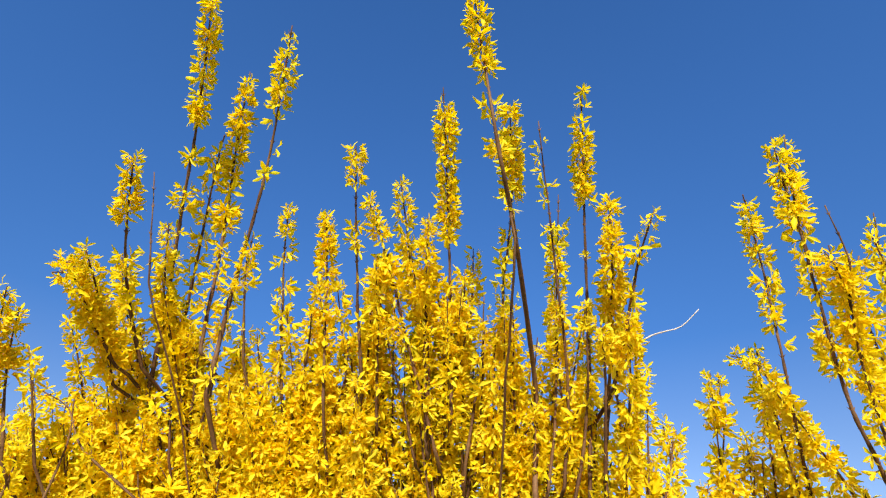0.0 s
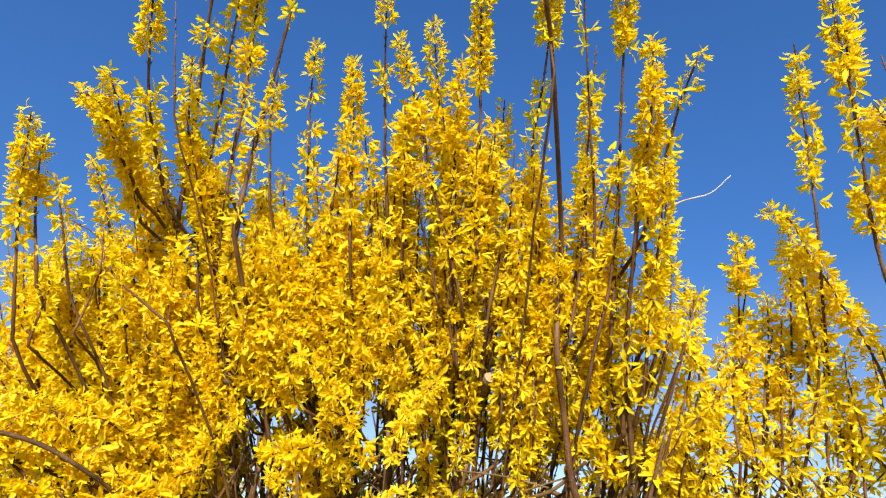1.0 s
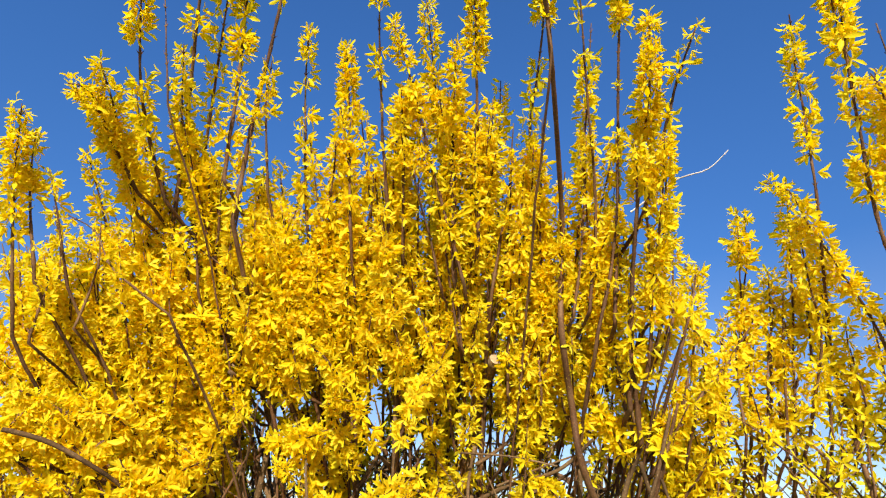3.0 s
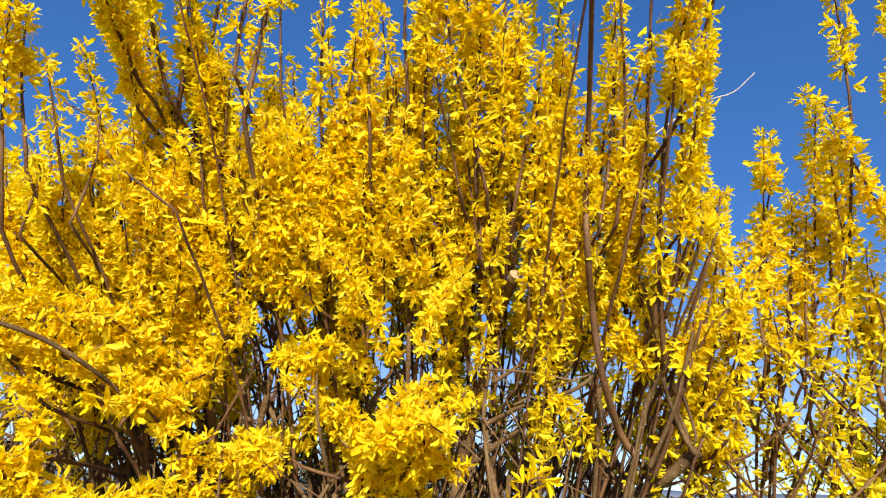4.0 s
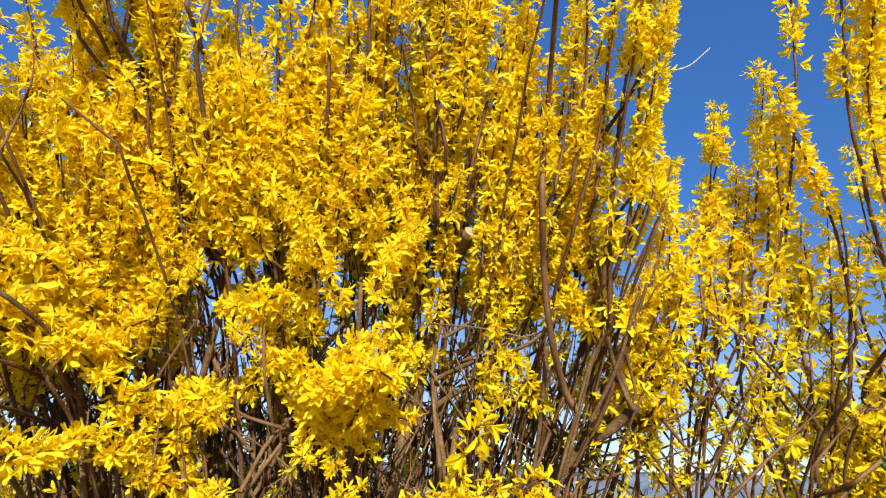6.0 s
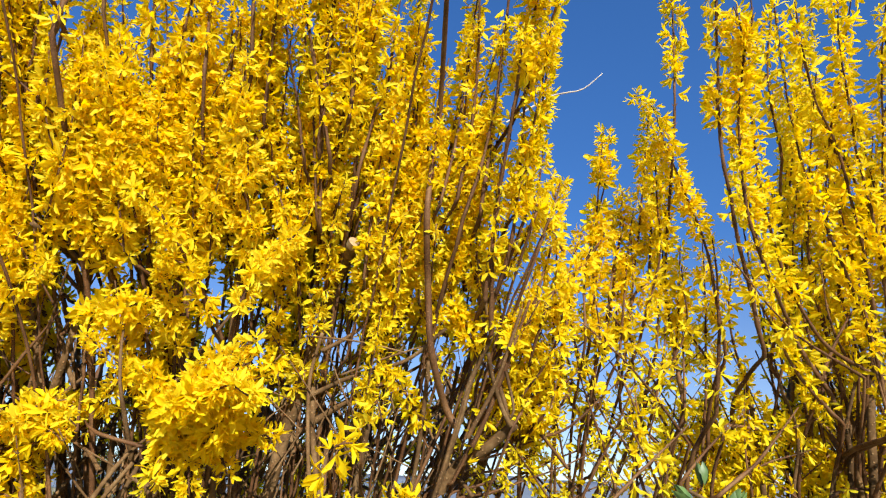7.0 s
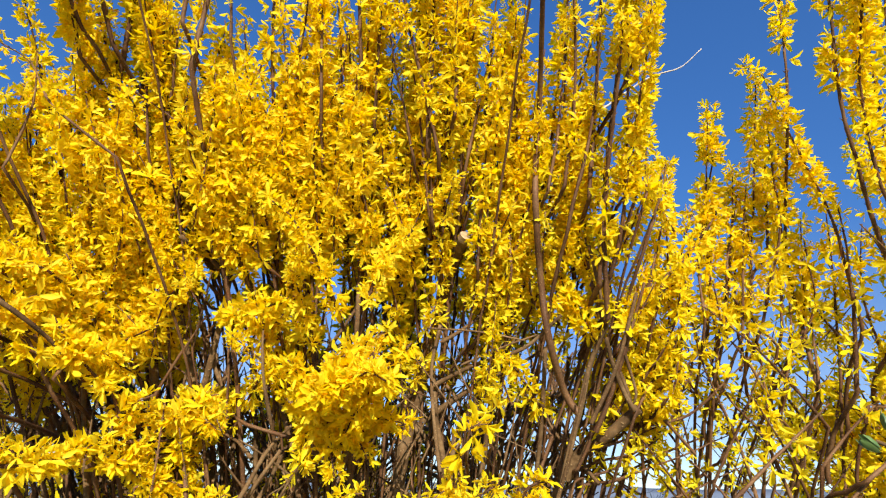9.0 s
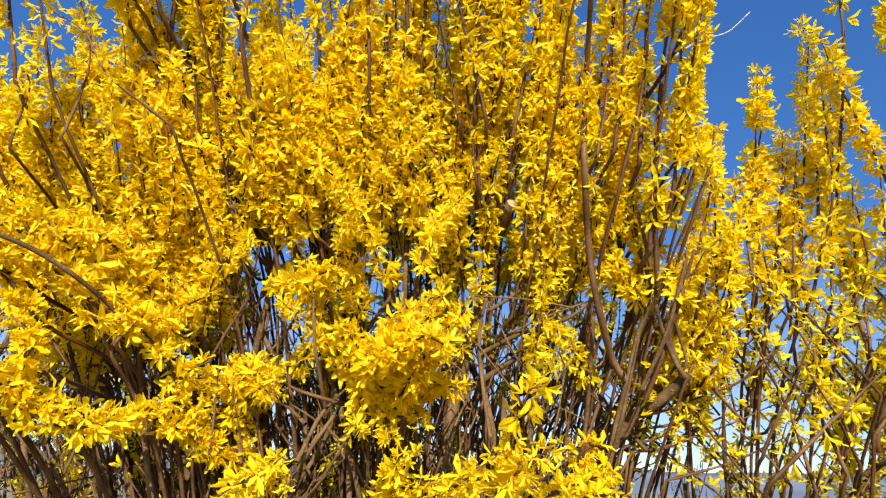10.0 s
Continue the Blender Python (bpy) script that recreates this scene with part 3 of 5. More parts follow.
shoot(LEFT, 0.0038, [(0.1, 0.7, 0.25), (0.73, 0.9, 1.1), (0.9, 1, 0.5)], (0.341, 1.019, 1.841), (0.357, 0.965, 2.061), (0.358, 0.853, 2.285), (0.347, 0.694, 2.478))
shoot(LEFT, 0.0046, [(0.0, 0.45, 0.5), (0.6, 1, 1.1)], (0.385, 1.107, 1.650), (0.365, 1.012, 1.840), (0.395, 0.975, 2.065), (0.378, 0.803, 2.154), (0.381, 0.752, 2.271))
shoot(LEFT, 0.0038, [(0.2, 1, 0.7)], (0.380, 0.916, 1.990), (0.406, 0.848, 2.093), (0.421, 0.788, 2.166), (0.442, 0.728, 2.223))
shoot(LEFT, 0.0030, [(0.0, 1, 1)], (0.398, 1.003, 1.839), (0.401, 0.919, 1.962), (0.397, 0.817, 2.076))
shoot(LEFT, 0.0026, [(0.0, 1, 0.9)], (0.434, 1.001, 1.839), (0.452, 1.025, 1.917), (0.470, 1.043, 2.010))
shoot(LEFT, 0.0024, [(0.1, 1, 0.7)], (0.466, 1.036, 1.837), (0.507, 1.086, 1.913), (0.524, 1.141, 2.008))
shoot(LEFT, 0.0026, [(0.0, 1, 0.9)], (0.445, 1.000, 2.011), (0.432, 0.938, 2.050), (0.415, 0.864, 2.090))
shoot(LEFT, 0.0050, [(0.0, 0.5, 0.2), (0.5, 1, 0.9)], (-0.489, 1.142, 1.541), (-0.498, 1.071, 1.554), (-0.570, 1.009, 1.607), (-0.634, 0.950, 1.632), size=1.0, singles=16)
shoot(LEFT, 0.0032, [(0.1, 1, 1)], (-0.501, 1.077, 1.524), (-0.546, 1.026, 1.605), (-0.604, 0.967, 1.649), size=1.0, singles=16)
shoot(LEFT, 0.0032, [(0.1, 1, 1)], (-0.491, 1.137, 1.559), (-0.517, 1.080, 1.646), (-0.549, 0.989, 1.691), size=1.0, singles=16)
shoot(LEFT, 0.0032, [(0.1, 1, 1)], (-0.447, 1.198, 1.517), (-0.482, 1.134, 1.627), (-0.511, 1.066, 1.705), size=1.0, singles=16)
shoot(LEFT, 0.0032, [(0.1, 1, 1)], (-0.433, 1.204, 1.579), (-0.443, 1.168, 1.673), (-0.463, 1.122, 1.734), size=1.0, singles=16)
shoot(LEFT, 0.0030, [(0.1, 1, 1)], (-0.425, 1.155, 1.499), (-0.472, 1.088, 1.556), (-0.490, 1.051, 1.598), size=1.0, singles=16)
shoot(LEFT, 0.0030, [(0.1, 1, 1)], (-0.575, 1.027, 1.534), (-0.601, 0.997, 1.575), (-0.637, 0.958, 1.601), size=1.0, singles=16)
shoot(LEFT, 0.0030, [(0.1, 1, 1)], (-0.554, 1.004, 1.650), (-0.583, 0.973, 1.672), (-0.615, 0.941, 1.686), size=1.0, singles=16)
shoot(LEFT, 0.0030, [(0.1, 1, 1)], (-0.488, 1.127, 1.625), (-0.512, 1.027, 1.663), (-0.566, 0.990, 1.662), size=1.0, singles=16)
shoot(LEFT, 0.0040, [(0.15, 1, 0.9)], (-0.599, 0.960, 1.469), (-0.529, 1.020, 1.397), (-0.471, 1.056, 1.387), (-0.437, 1.143, 1.413), size=1.0, singles=16)
shoot(LEFT, 0.0032, [(0.1, 1, 0.9)], (-0.610, 0.949, 1.481), (-0.567, 0.989, 1.439), (-0.529, 1.017, 1.430), size=1.0, singles=16)
shoot(LEFT, 0.0034, [(0.1, 1, 1)], (-0.431, 1.151, 1.409), (-0.386, 1.201, 1.398), (-0.331, 1.253, 1.423), (-0.302, 1.276, 1.387), size=1.0, singles=16)
shoot(LEFT, 0.0030, [(0.1, 1, 1)], (-0.380, 1.205, 1.363), (-0.340, 1.245, 1.375), (-0.278, 1.292, 1.333), size=1.0, singles=16)
shoot(LEFT, 0.0030, [(0.1, 1, 1)], (-0.358, 1.223, 1.515), (-0.324, 1.253, 1.502), (-0.256, 1.302, 1.524), size=1.0, singles=16)
shoot(LEFT, 0.0028, [(0.1, 1, 0.9)], (-0.421, 1.162, 1.464), (-0.397, 1.188, 1.478), (-0.361, 1.224, 1.476), size=1.0, singles=16)
shoot(LEFT, 0.0026, [(0.3, 1, 0.9)], (-0.364, 1.268, 1.588), (-0.414, 1.215, 1.615), (-0.449, 1.178, 1.612), size=1.0, singles=16)
shoot(LEFT, 0.0030, [(0.1, 1, 1)], (-0.119, 1.162, 1.590), (-0.139, 1.113, 1.665), (-0.158, 1.082, 1.703))
shoot(LEFT, 0.0030, [(0.1, 1, 1)], (-0.187, 1.192, 1.638), (-0.237, 1.199, 1.705), (-0.282, 1.226, 1.679))
shoot(LEFT, 0.0030, [(0.1, 1, 1)], (-0.069, 1.090, 1.630), (-0.098, 1.049, 1.692), (-0.142, 1.030, 1.701))
shoot(LEFT, 0.0030, [(0.1, 1, 1)], (-0.022, 1.025, 1.628), (0.001, 1.022, 1.704), (0.045, 1.019, 1.755))
shoot(LEFT, 0.0030, [(0.1, 1, 1)], (-0.116, 1.025, 1.719), (-0.152, 0.995, 1.762), (-0.187, 0.976, 1.780))
shoot(LEFT, 0.0030, [(0.1, 1, 1)], (-0.204, 1.120, 1.718), (-0.247, 1.102, 1.773), (-0.299, 1.075, 1.834))
shoot(LEFT, 0.0036, [(0.1, 1, 0.8)], (-0.171, 1.043, 1.895), (-0.165, 0.965, 2.017), (-0.153, 0.915, 2.084), (-0.146, 0.881, 2.125))
shoot(LEFT, 0.0030, [(0.1, 1, 0.8)], (-0.134, 0.994, 1.944), (-0.127, 0.964, 2.039), (-0.133, 0.938, 2.094))
shoot(LEFT, 0.0028, [(0.2, 1, 0.45)], (0.402, 1.280, 1.430), (0.491, 1.285, 1.454), (0.594, 1.286, 1.552))
shoot(LEFT, 0.0028, [(0.2, 1, 0.45)], (0.440, 1.166, 1.505), (0.490, 1.202, 1.563), (0.541, 1.222, 1.591))
shoot(LEFT, 0.0028, [(0.2, 1, 1)], (0.411, 1.146, 1.607), (0.467, 1.134, 1.689), (0.527, 1.119, 1.729))
shoot(LEFT, 0.0028, [(0.2, 1, 1)], (0.383, 1.150, 1.607), (0.340, 1.150, 1.689), (0.303, 1.142, 1.762))
shoot(LEFT, 0.0034, [(0.1, 0.5, 0.2), (0.5, 1, 0.6)], (0.351, 1.229, 1.415), (0.413, 1.180, 1.556), (0.450, 1.128, 1.665), (0.472, 1.094, 1.716))
shoot(LEFT, 0.0026, [(0.2, 1, 0.7)], (0.481, 1.127, 1.741), (0.520, 1.131, 1.861), (0.543, 1.128, 1.987))
shoot(LEFT, 0.0024, [(0.2, 1, 0.2)], (0.470, 1.140, 1.692), (0.505, 1.129, 1.812), (0.525, 1.117, 1.878))
shoot(LEFT, 0.0030, [(0.1, 1, 0.9)], (0.305, 1.254, 1.504), (0.242, 1.194, 1.572), (0.196, 1.158, 1.602))
shoot(LEFT, 0.0030, [(0.1, 1, 0.9)], (0.234, 1.183, 1.653), (0.222, 1.160, 1.744), (0.200, 1.135, 1.823))
shoot(LEFT, 0.0030, [(0.1, 1, 0.9)], (0.325, 1.147, 1.754), (0.320, 1.081, 1.824), (0.297, 1.025, 1.880))
shoot(LEFT, 0.0034, [(0.2, 1, 0.8)], (0.383, 1.131, 1.658), (0.366, 1.124, 1.735), (0.358, 1.099, 1.835), (0.376, 1.011, 2.018))
shoot(LEFT, 0.0030, [(0.1, 1, 0.9)], (0.144, 1.169, 1.688), (0.209, 1.135, 1.860), (0.213, 1.088, 2.006))
shoot(LEFT, 0.0030, [(0.1, 1, 0.9)], (0.100, 1.164, 1.729), (0.097, 1.091, 1.806), (0.110, 1.019, 1.865))
shoot(MIDDLE, 0.0030, [(0.1, 1, 0.8)], (0.623, 1.197, 1.653), (0.611, 1.156, 1.854), (0.622, 1.099, 1.984), (0.618, 1.052, 2.073), size=0.9, gap=1.0, singles=12)
shoot(MIDDLE, 0.0030, [(0.1, 1, 0.8)], (0.486, 1.096, 1.720), (0.574, 1.120, 1.809), (0.676, 1.130, 1.949), size=0.9, gap=1.0, singles=12)
shoot(MIDDLE, 0.0030, [(0.1, 1, 0.8)], (0.707, 1.177, 1.678), (0.718, 1.091, 1.828), (0.693, 1.037, 1.922), (0.657, 0.969, 2.020), size=0.9, gap=1.0, singles=12)
shoot(MIDDLE, 0.0028, [(0.1, 1, 0.55)], (0.666, 1.183, 1.653), (0.674, 1.143, 1.807), (0.677, 1.095, 1.925), size=0.9, gap=1.0, singles=12)
shoot(MIDDLE, 0.0030, [(0.1, 1, 0.55)], (0.752, 1.217, 1.598), (0.802, 1.160, 1.706), (0.786, 1.123, 1.826), size=0.9, gap=1.0, singles=12)
shoot(MIDDLE, 0.0028, [(0.1, 1, 0.8)], (0.916, 1.272, 1.644), (0.851, 1.147, 1.805), (0.813, 1.084, 1.870), size=0.9, gap=1.0, singles=12)
shoot(MIDDLE, 0.0034, [(0.45, 1, 1.05)], (0.875, 1.151, 1.663), (0.802, 1.062, 1.840), (0.730, 1.007, 1.937), (0.678, 0.969, 1.992), (0.631, 0.926, 2.040), (0.589, 0.920, 2.053), size=0.9, gap=1.0, singles=12)
shoot(MIDDLE, 0.0040, [(0.1, 0.5, 0.15), (0.5, 0.72, 0.25), (0.72, 0.93, 1), (0.93, 1, 0.8)], (0.816, 1.224, 1.558), (0.782, 1.175, 1.807), (0.688, 0.952, 2.008), (0.676, 0.881, 2.262), (0.626, 0.789, 2.303), size=0.9, gap=1.0, singles=12)
shoot(MIDDLE, 0.0028, [(0.1, 1, 0.55)], (0.619, 1.248, 1.618), (0.573, 1.187, 1.691), (0.537, 1.118, 1.756), size=0.9, gap=1.0, singles=12)
shoot(MIDDLE, 0.0026, [(0.2, 1, 0.40)], (0.709, 1.211, 1.550), (0.659, 1.197, 1.633), (0.572, 1.185, 1.713), size=0.9, gap=1.0, singles=12)
shoot(MIDDLE, 0.0028, [(0.1, 1, 0.55)], (0.738, 1.195, 1.639), (0.681, 1.185, 1.701), (0.627, 1.167, 1.761), size=0.9, gap=1.0, singles=12)
shoot(MIDDLE, 0.0030, [(0.3, 1, 0.35)], (0.815, 1.216, 1.497), (0.707, 1.186, 1.609), (0.635, 1.169, 1.665), (0.562, 1.153, 1.711), size=0.9, gap=1.0, singles=12)
shoot(MIDDLE, 0.0034, [(0.3, 1, 0.15)], (0.673, 1.238, 1.334), (0.651, 1.232, 1.454), (0.599, 1.219, 1.603), (0.576, 1.195, 1.694), size=0.9, gap=1.0, singles=12)
shoot(MIDDLE, 0.0034, [(0.3, 1, 0.15)], (0.733, 1.236, 1.363), (0.694, 1.228, 1.475), (0.639, 1.231, 1.554), (0.602, 1.207, 1.654), size=0.9, gap=1.0, singles=12)
shoot(MIDDLE, 0.0026, [(0.2, 1, 0.25)], (0.506, 1.378, 1.425), (0.598, 1.319, 1.471), (0.678, 1.257, 1.508), (0.707, 1.228, 1.535), size=0.9, gap=1.0, singles=12)
shoot(MIDDLE, 0.0026, [(0.2, 1, 0.25)], (0.418, 1.305, 1.393), (0.568, 1.292, 1.447), (0.672, 1.271, 1.489), size=0.9, gap=1.0, singles=12)
shoot(MIDDLE, 0.0026, [(0.2, 1, 0.28)], (0.443, 1.305, 1.345), (0.559, 1.297, 1.377), (0.675, 1.279, 1.429), size=0.9, gap=1.0, singles=12)
shoot(MIDDLE, 0.0034, [(0.2, 1, 0.15)], (0.491, 1.284, 1.495), (0.570, 1.253, 1.514), (0.634, 1.215, 1.572), (0.677, 1.184, 1.618), size=0.9, gap=1.0, singles=12)
shoot(MIDDLE, 0.0030, [(0.3, 1, 0.28)], (0.604, 1.258, 1.397), (0.650, 1.214, 1.501), (0.682, 1.169, 1.594), size=0.9, gap=1.0, singles=12)
shoot(MIDDLE, 0.0038, [(0.2, 1, 0.12)], (0.547, 1.162, 1.340), (0.636, 1.162, 1.411), (0.723, 1.152, 1.485), (0.771, 1.143, 1.527), size=1.12, gap=1.0, singles=12)
shoot(MIDDLE, 0.0030, [(0.2, 1, 0.28)], (0.777, 1.260, 1.383), (0.729, 1.225, 1.456), (0.657, 1.178, 1.544), size=0.9, gap=1.0, singles=12)
shoot(MIDDLE, 0.0028, [(0.1, 1, 0.28)], (0.660, 1.284, 1.342), (0.628, 1.299, 1.399), (0.574, 1.320, 1.460), size=0.9, gap=1.0, singles=12)
shoot(RIGHT, 0.0034, [(0.2, 1, 0.5)], (1.398, 0.962, 1.881), (1.275, 0.964, 1.878), (1.187, 0.964, 1.877), size=1.12, gap=1.0, singles=12)
shoot(RIGHT, 0.0034, [(0.2, 1, 0.5)], (1.223, 0.855, 1.660), (1.130, 0.877, 1.609), (1.039, 0.890, 1.576), size=1.12, gap=1.0, singles=12)
shoot(RIGHT, 0.0034, [(0.2, 1, 0.5)], (1.329, 1.121, 1.503), (1.353, 1.102, 1.548), (1.263, 1.059, 1.650), size=1.12, gap=1.0, singles=12)
shoot(RIGHT, 0.0034, [(0.1, 1, 0.5)], (1.189, 1.163, 1.642), (1.117, 1.127, 1.727), (1.071, 1.077, 1.845), size=1.1, gap=1.15, singles=12)
shoot(RIGHT, 0.0030, [(0.1, 1, 0.5)], (0.972, 1.224, 1.614), (0.912, 1.170, 1.744), (0.909, 1.118, 1.867), size=1.1, gap=1.15, singles=12)
shoot(RIGHT, 0.0030, [(0.1, 1, 0.5)], (1.051, 1.203, 1.665), (1.000, 1.138, 1.820), (0.991, 1.066, 1.991), size=1.1, gap=1.15, singles=12)
shoot(RIGHT, 0.0030, [(0.1, 1, 0.5)], (1.121, 1.191, 1.693), (1.053, 1.121, 1.860), (1.043, 1.049, 2.033), size=1.1, gap=1.15, singles=12)
shoot(RIGHT, 0.0030, [(0.1, 1, 0.5)], (1.388, 1.183, 1.714), (1.384, 1.121, 1.861), (1.413, 1.057, 2.013), size=1.1, gap=1.15, singles=12)
shoot(RIGHT, 0.0030, [(0.1, 1, 0.5)], (1.109, 1.009, 2.080), (1.030, 0.952, 2.216), (0.970, 0.904, 2.330), size=1.1, gap=1.15, singles=12)
shoot(RIGHT, 0.0030, [(0.1, 1, 0.5)], (0.978, 1.013, 2.070), (0.932, 0.960, 2.197), (0.925, 0.898, 2.343), size=1.1, gap=1.15, singles=12)
shoot(RIGHT, 0.0030, [(0.1, 1, 0.5)], (1.365, 1.012, 2.072), (1.355, 0.936, 2.254), (1.300, 0.873, 2.402), size=1.1, gap=1.15, singles=12)
shoot(RIGHT, 0.0034, [(0.1, 1, 0.25)], (0.830, 1.237, 1.369), (0.960, 1.241, 1.455), (1.106, 1.221, 1.503), size=1.1, gap=1.15, singles=12)
shoot(RIGHT, 0.0034, [(0.1, 1, 0.5)], (1.068, 1.227, 1.371), (1.130, 1.204, 1.425), (1.277, 1.207, 1.417), size=1.12, gap=1.0, singles=12)
shoot(RIGHT, 0.0034, [(0.1, 1, 0.5)], (0.895, 1.207, 1.538), (1.017, 1.209, 1.533), (1.140, 1.192, 1.572), size=1.1, gap=1.15, singles=12)
shoot(RIGHT, 0.0034, [(0.1, 1, 0.25)], (0.796, 1.232, 1.429), (0.857, 1.218, 1.493), (0.931, 1.197, 1.561), size=1.1, gap=1.15, singles=12)
shoot(RIGHT, 0.0036, [(0.1, 1, 0.5)], (1.177, 1.185, 1.352), (1.312, 1.157, 1.417), (1.367, 1.143, 1.450), size=1.12, gap=1.0, singles=12)
shoot(LEFT, 0.0036, [(0.0, 1, 0.75)], (-0.583, 0.979, 1.422), (-0.533, 1.015, 1.422), (-0.478, 1.051, 1.398), size=1.0, singles=16)
shoot(LEFT, 0.0036, [(0.0, 1, 0.75)], (-0.497, 1.040, 1.404), (-0.457, 1.116, 1.405), (-0.400, 1.186, 1.450), size=1.0, singles=16)
shoot(LEFT, 0.0036, [(0.0, 1, 0.75)], (-0.397, 1.189, 1.432), (-0.333, 1.250, 1.442), (-0.270, 1.297, 1.480), size=1.0, singles=16)
shoot(LEFT, 0.0036, [(0.0, 1, 0.75)], (-0.407, 1.178, 1.413), (-0.360, 1.225, 1.365), (-0.304, 1.273, 1.341), size=1.0, singles=16)
shoot(LEFT, 0.0034, [(0.1, 1, 1)], (-0.612, 0.981, 1.594), (-0.624, 0.959, 1.628), (-0.599, 0.963, 1.666), size=1.05, singles=16)
shoot(LEFT, 0.0034, [(0.1, 1, 1)], (-0.538, 1.041, 1.575), (-0.522, 1.037, 1.619), (-0.501, 1.104, 1.646), size=1.05, singles=16)
shoot(LEFT, 0.0034, [(0.1, 1, 1)], (-0.478, 1.084, 1.518), (-0.456, 1.109, 1.562), (-0.411, 1.166, 1.540), size=1.05, singles=16)
shoot(LEFT, 0.0034, [(0.1, 1, 1)], (-0.550, 0.997, 1.464), (-0.544, 0.996, 1.495), (-0.567, 0.973, 1.520), size=1.05, singles=16)
shoot(MIDDLE, 0.0028, [(0.1, 1, 0.55)], (0.590, 1.168, 1.674), (0.599, 1.164, 1.810), (0.628, 1.137, 1.914), size=0.9, gap=1.0, singles=12)
shoot(MIDDLE, 0.0028, [(0.1, 1, 0.55)], (0.633, 1.181, 1.658), (0.649, 1.155, 1.796), (0.667, 1.114, 1.914), size=0.9, gap=1.0, singles=12)
shoot(MIDDLE, 0.0028, [(0.1, 1, 0.55)], (0.676, 1.189, 1.641), (0.691, 1.153, 1.774), (0.683, 1.125, 1.878), size=0.9, gap=1.0, singles=12)
shoot(MIDDLE, 0.0028, [(0.1, 1, 0.55)], (0.542, 1.144, 1.685), (0.542, 1.142, 1.750), (0.588, 1.111, 1.836), size=0.9, gap=1.0, singles=12)
shoot(MIDDLE, 0.0028, [(0.1, 1, 0.55)], (0.619, 1.219, 1.582), (0.623, 1.179, 1.668), (0.607, 1.148, 1.745), size=0.9, gap=1.0, singles=12)
shoot(MIDDLE, 0.0028, [(0.1, 1, 0.55)], (0.743, 1.208, 1.564), (0.778, 1.201, 1.682), (0.792, 1.194, 1.796), size=0.9, gap=1.0, singles=12)
shoot(MIDDLE, 0.0028, [(0.1, 1, 0.55)], (0.812, 1.214, 1.547), (0.822, 1.208, 1.663), (0.824, 1.191, 1.796), size=0.9, gap=1.0, singles=12)
shoot(MIDDLE, 0.0028, [(0.1, 1, 0.30)], (0.575, 1.269, 1.559), (0.595, 1.248, 1.610), (0.580, 1.241, 1.675), size=0.9, gap=1.0, singles=12)
shoot(MIDDLE, 0.0028, [(0.1, 1, 0.30)], (0.780, 1.273, 1.442), (0.761, 1.267, 1.512), (0.775, 1.233, 1.581), size=0.9, gap=1.0, singles=12)
shoot(MIDDLE, 0.0028, [(0.1, 1, 0.30)], (0.646, 1.298, 1.440), (0.659, 1.265, 1.498), (0.623, 1.257, 1.559), size=0.9, gap=1.0, singles=12)
shoot(LEFT, 0.0028, [(0.1, 1, 0.23)], (0.372, 1.294, 1.401), (0.449, 1.295, 1.423), (0.530, 1.292, 1.476))
shoot(LEFT, 0.0028, [(0.1, 1, 0.23)], (0.376, 1.279, 1.390), (0.470, 1.325, 1.405), (0.545, 1.358, 1.441))
shoot(LEFT, 0.0028, [(0.1, 1, 0.23)], (0.385, 1.258, 1.448), (0.471, 1.281, 1.473), (0.560, 1.299, 1.510))
shoot(LEFT, 0.0028, [(0.1, 1, 1)], (0.316, 1.233, 1.584), (0.343, 1.196, 1.662), (0.330, 1.170, 1.730))
shoot(LEFT, 0.0028, [(0.1, 1, 1)], (0.429, 1.153, 1.652), (0.456, 1.147, 1.715), (0.482, 1.136, 1.791))
shoot(LEFT, 0.0028, [(0.1, 1, 1)], (0.248, 1.189, 1.700), (0.255, 1.157, 1.778), (0.241, 1.123, 1.855))
shoot(LEFT, 0.0030, [(0.88, 1, 0.9), (0.1, 0.8, 0.08)], (0.272, 1.028, 1.849), (0.287, 1.009, 1.938), (0.296, 0.984, 2.028), (0.299, 0.951, 2.124), (0.300, 0.928, 2.180))
shoot(LEFT, 0.0034, [(0.88, 1, 0.9), (0.1, 0.8, 0.08)], (0.307, 1.003, 1.812), (0.332, 0.979, 1.906), (0.345, 0.948, 1.999), (0.348, 0.914, 2.089), (0.349, 0.891, 2.141))
shoot(LEFT, 0.0045, [(0.88, 1, 0.9), (0.1, 0.8, 0.08)], (0.364, 1.074, 1.703), (0.365, 1.016, 1.822), (0.364, 0.967, 1.900), (0.363, 0.891, 1.995), (0.353, 0.825, 2.065))
shoot(LEFT, 0.0036, [(0.88, 1, 0.9), (0.1, 0.8, 0.08)], (0.386, 1.077, 1.716), (0.398, 1.035, 1.791), (0.396, 0.992, 1.864), (0.387, 0.932, 1.952), (0.366, 0.840, 2.059))
shoot(LEFT, 0.0026, [(0.88, 1, 0.9), (0.1, 0.8, 0.08)], (0.071, 1.070, 1.813), (0.059, 1.032, 1.895), (0.040, 0.997, 2.003), (0.016, 0.933, 2.083), (0.002, 0.901, 2.126))
shoot(LEFT, 0.0030, [(0.88, 1, 0.9), (0.1, 0.8, 0.08)], (0.076, 1.073, 1.807), (0.066, 1.025, 1.918), (0.062, 0.931, 2.086), (0.060, 0.888, 2.143))
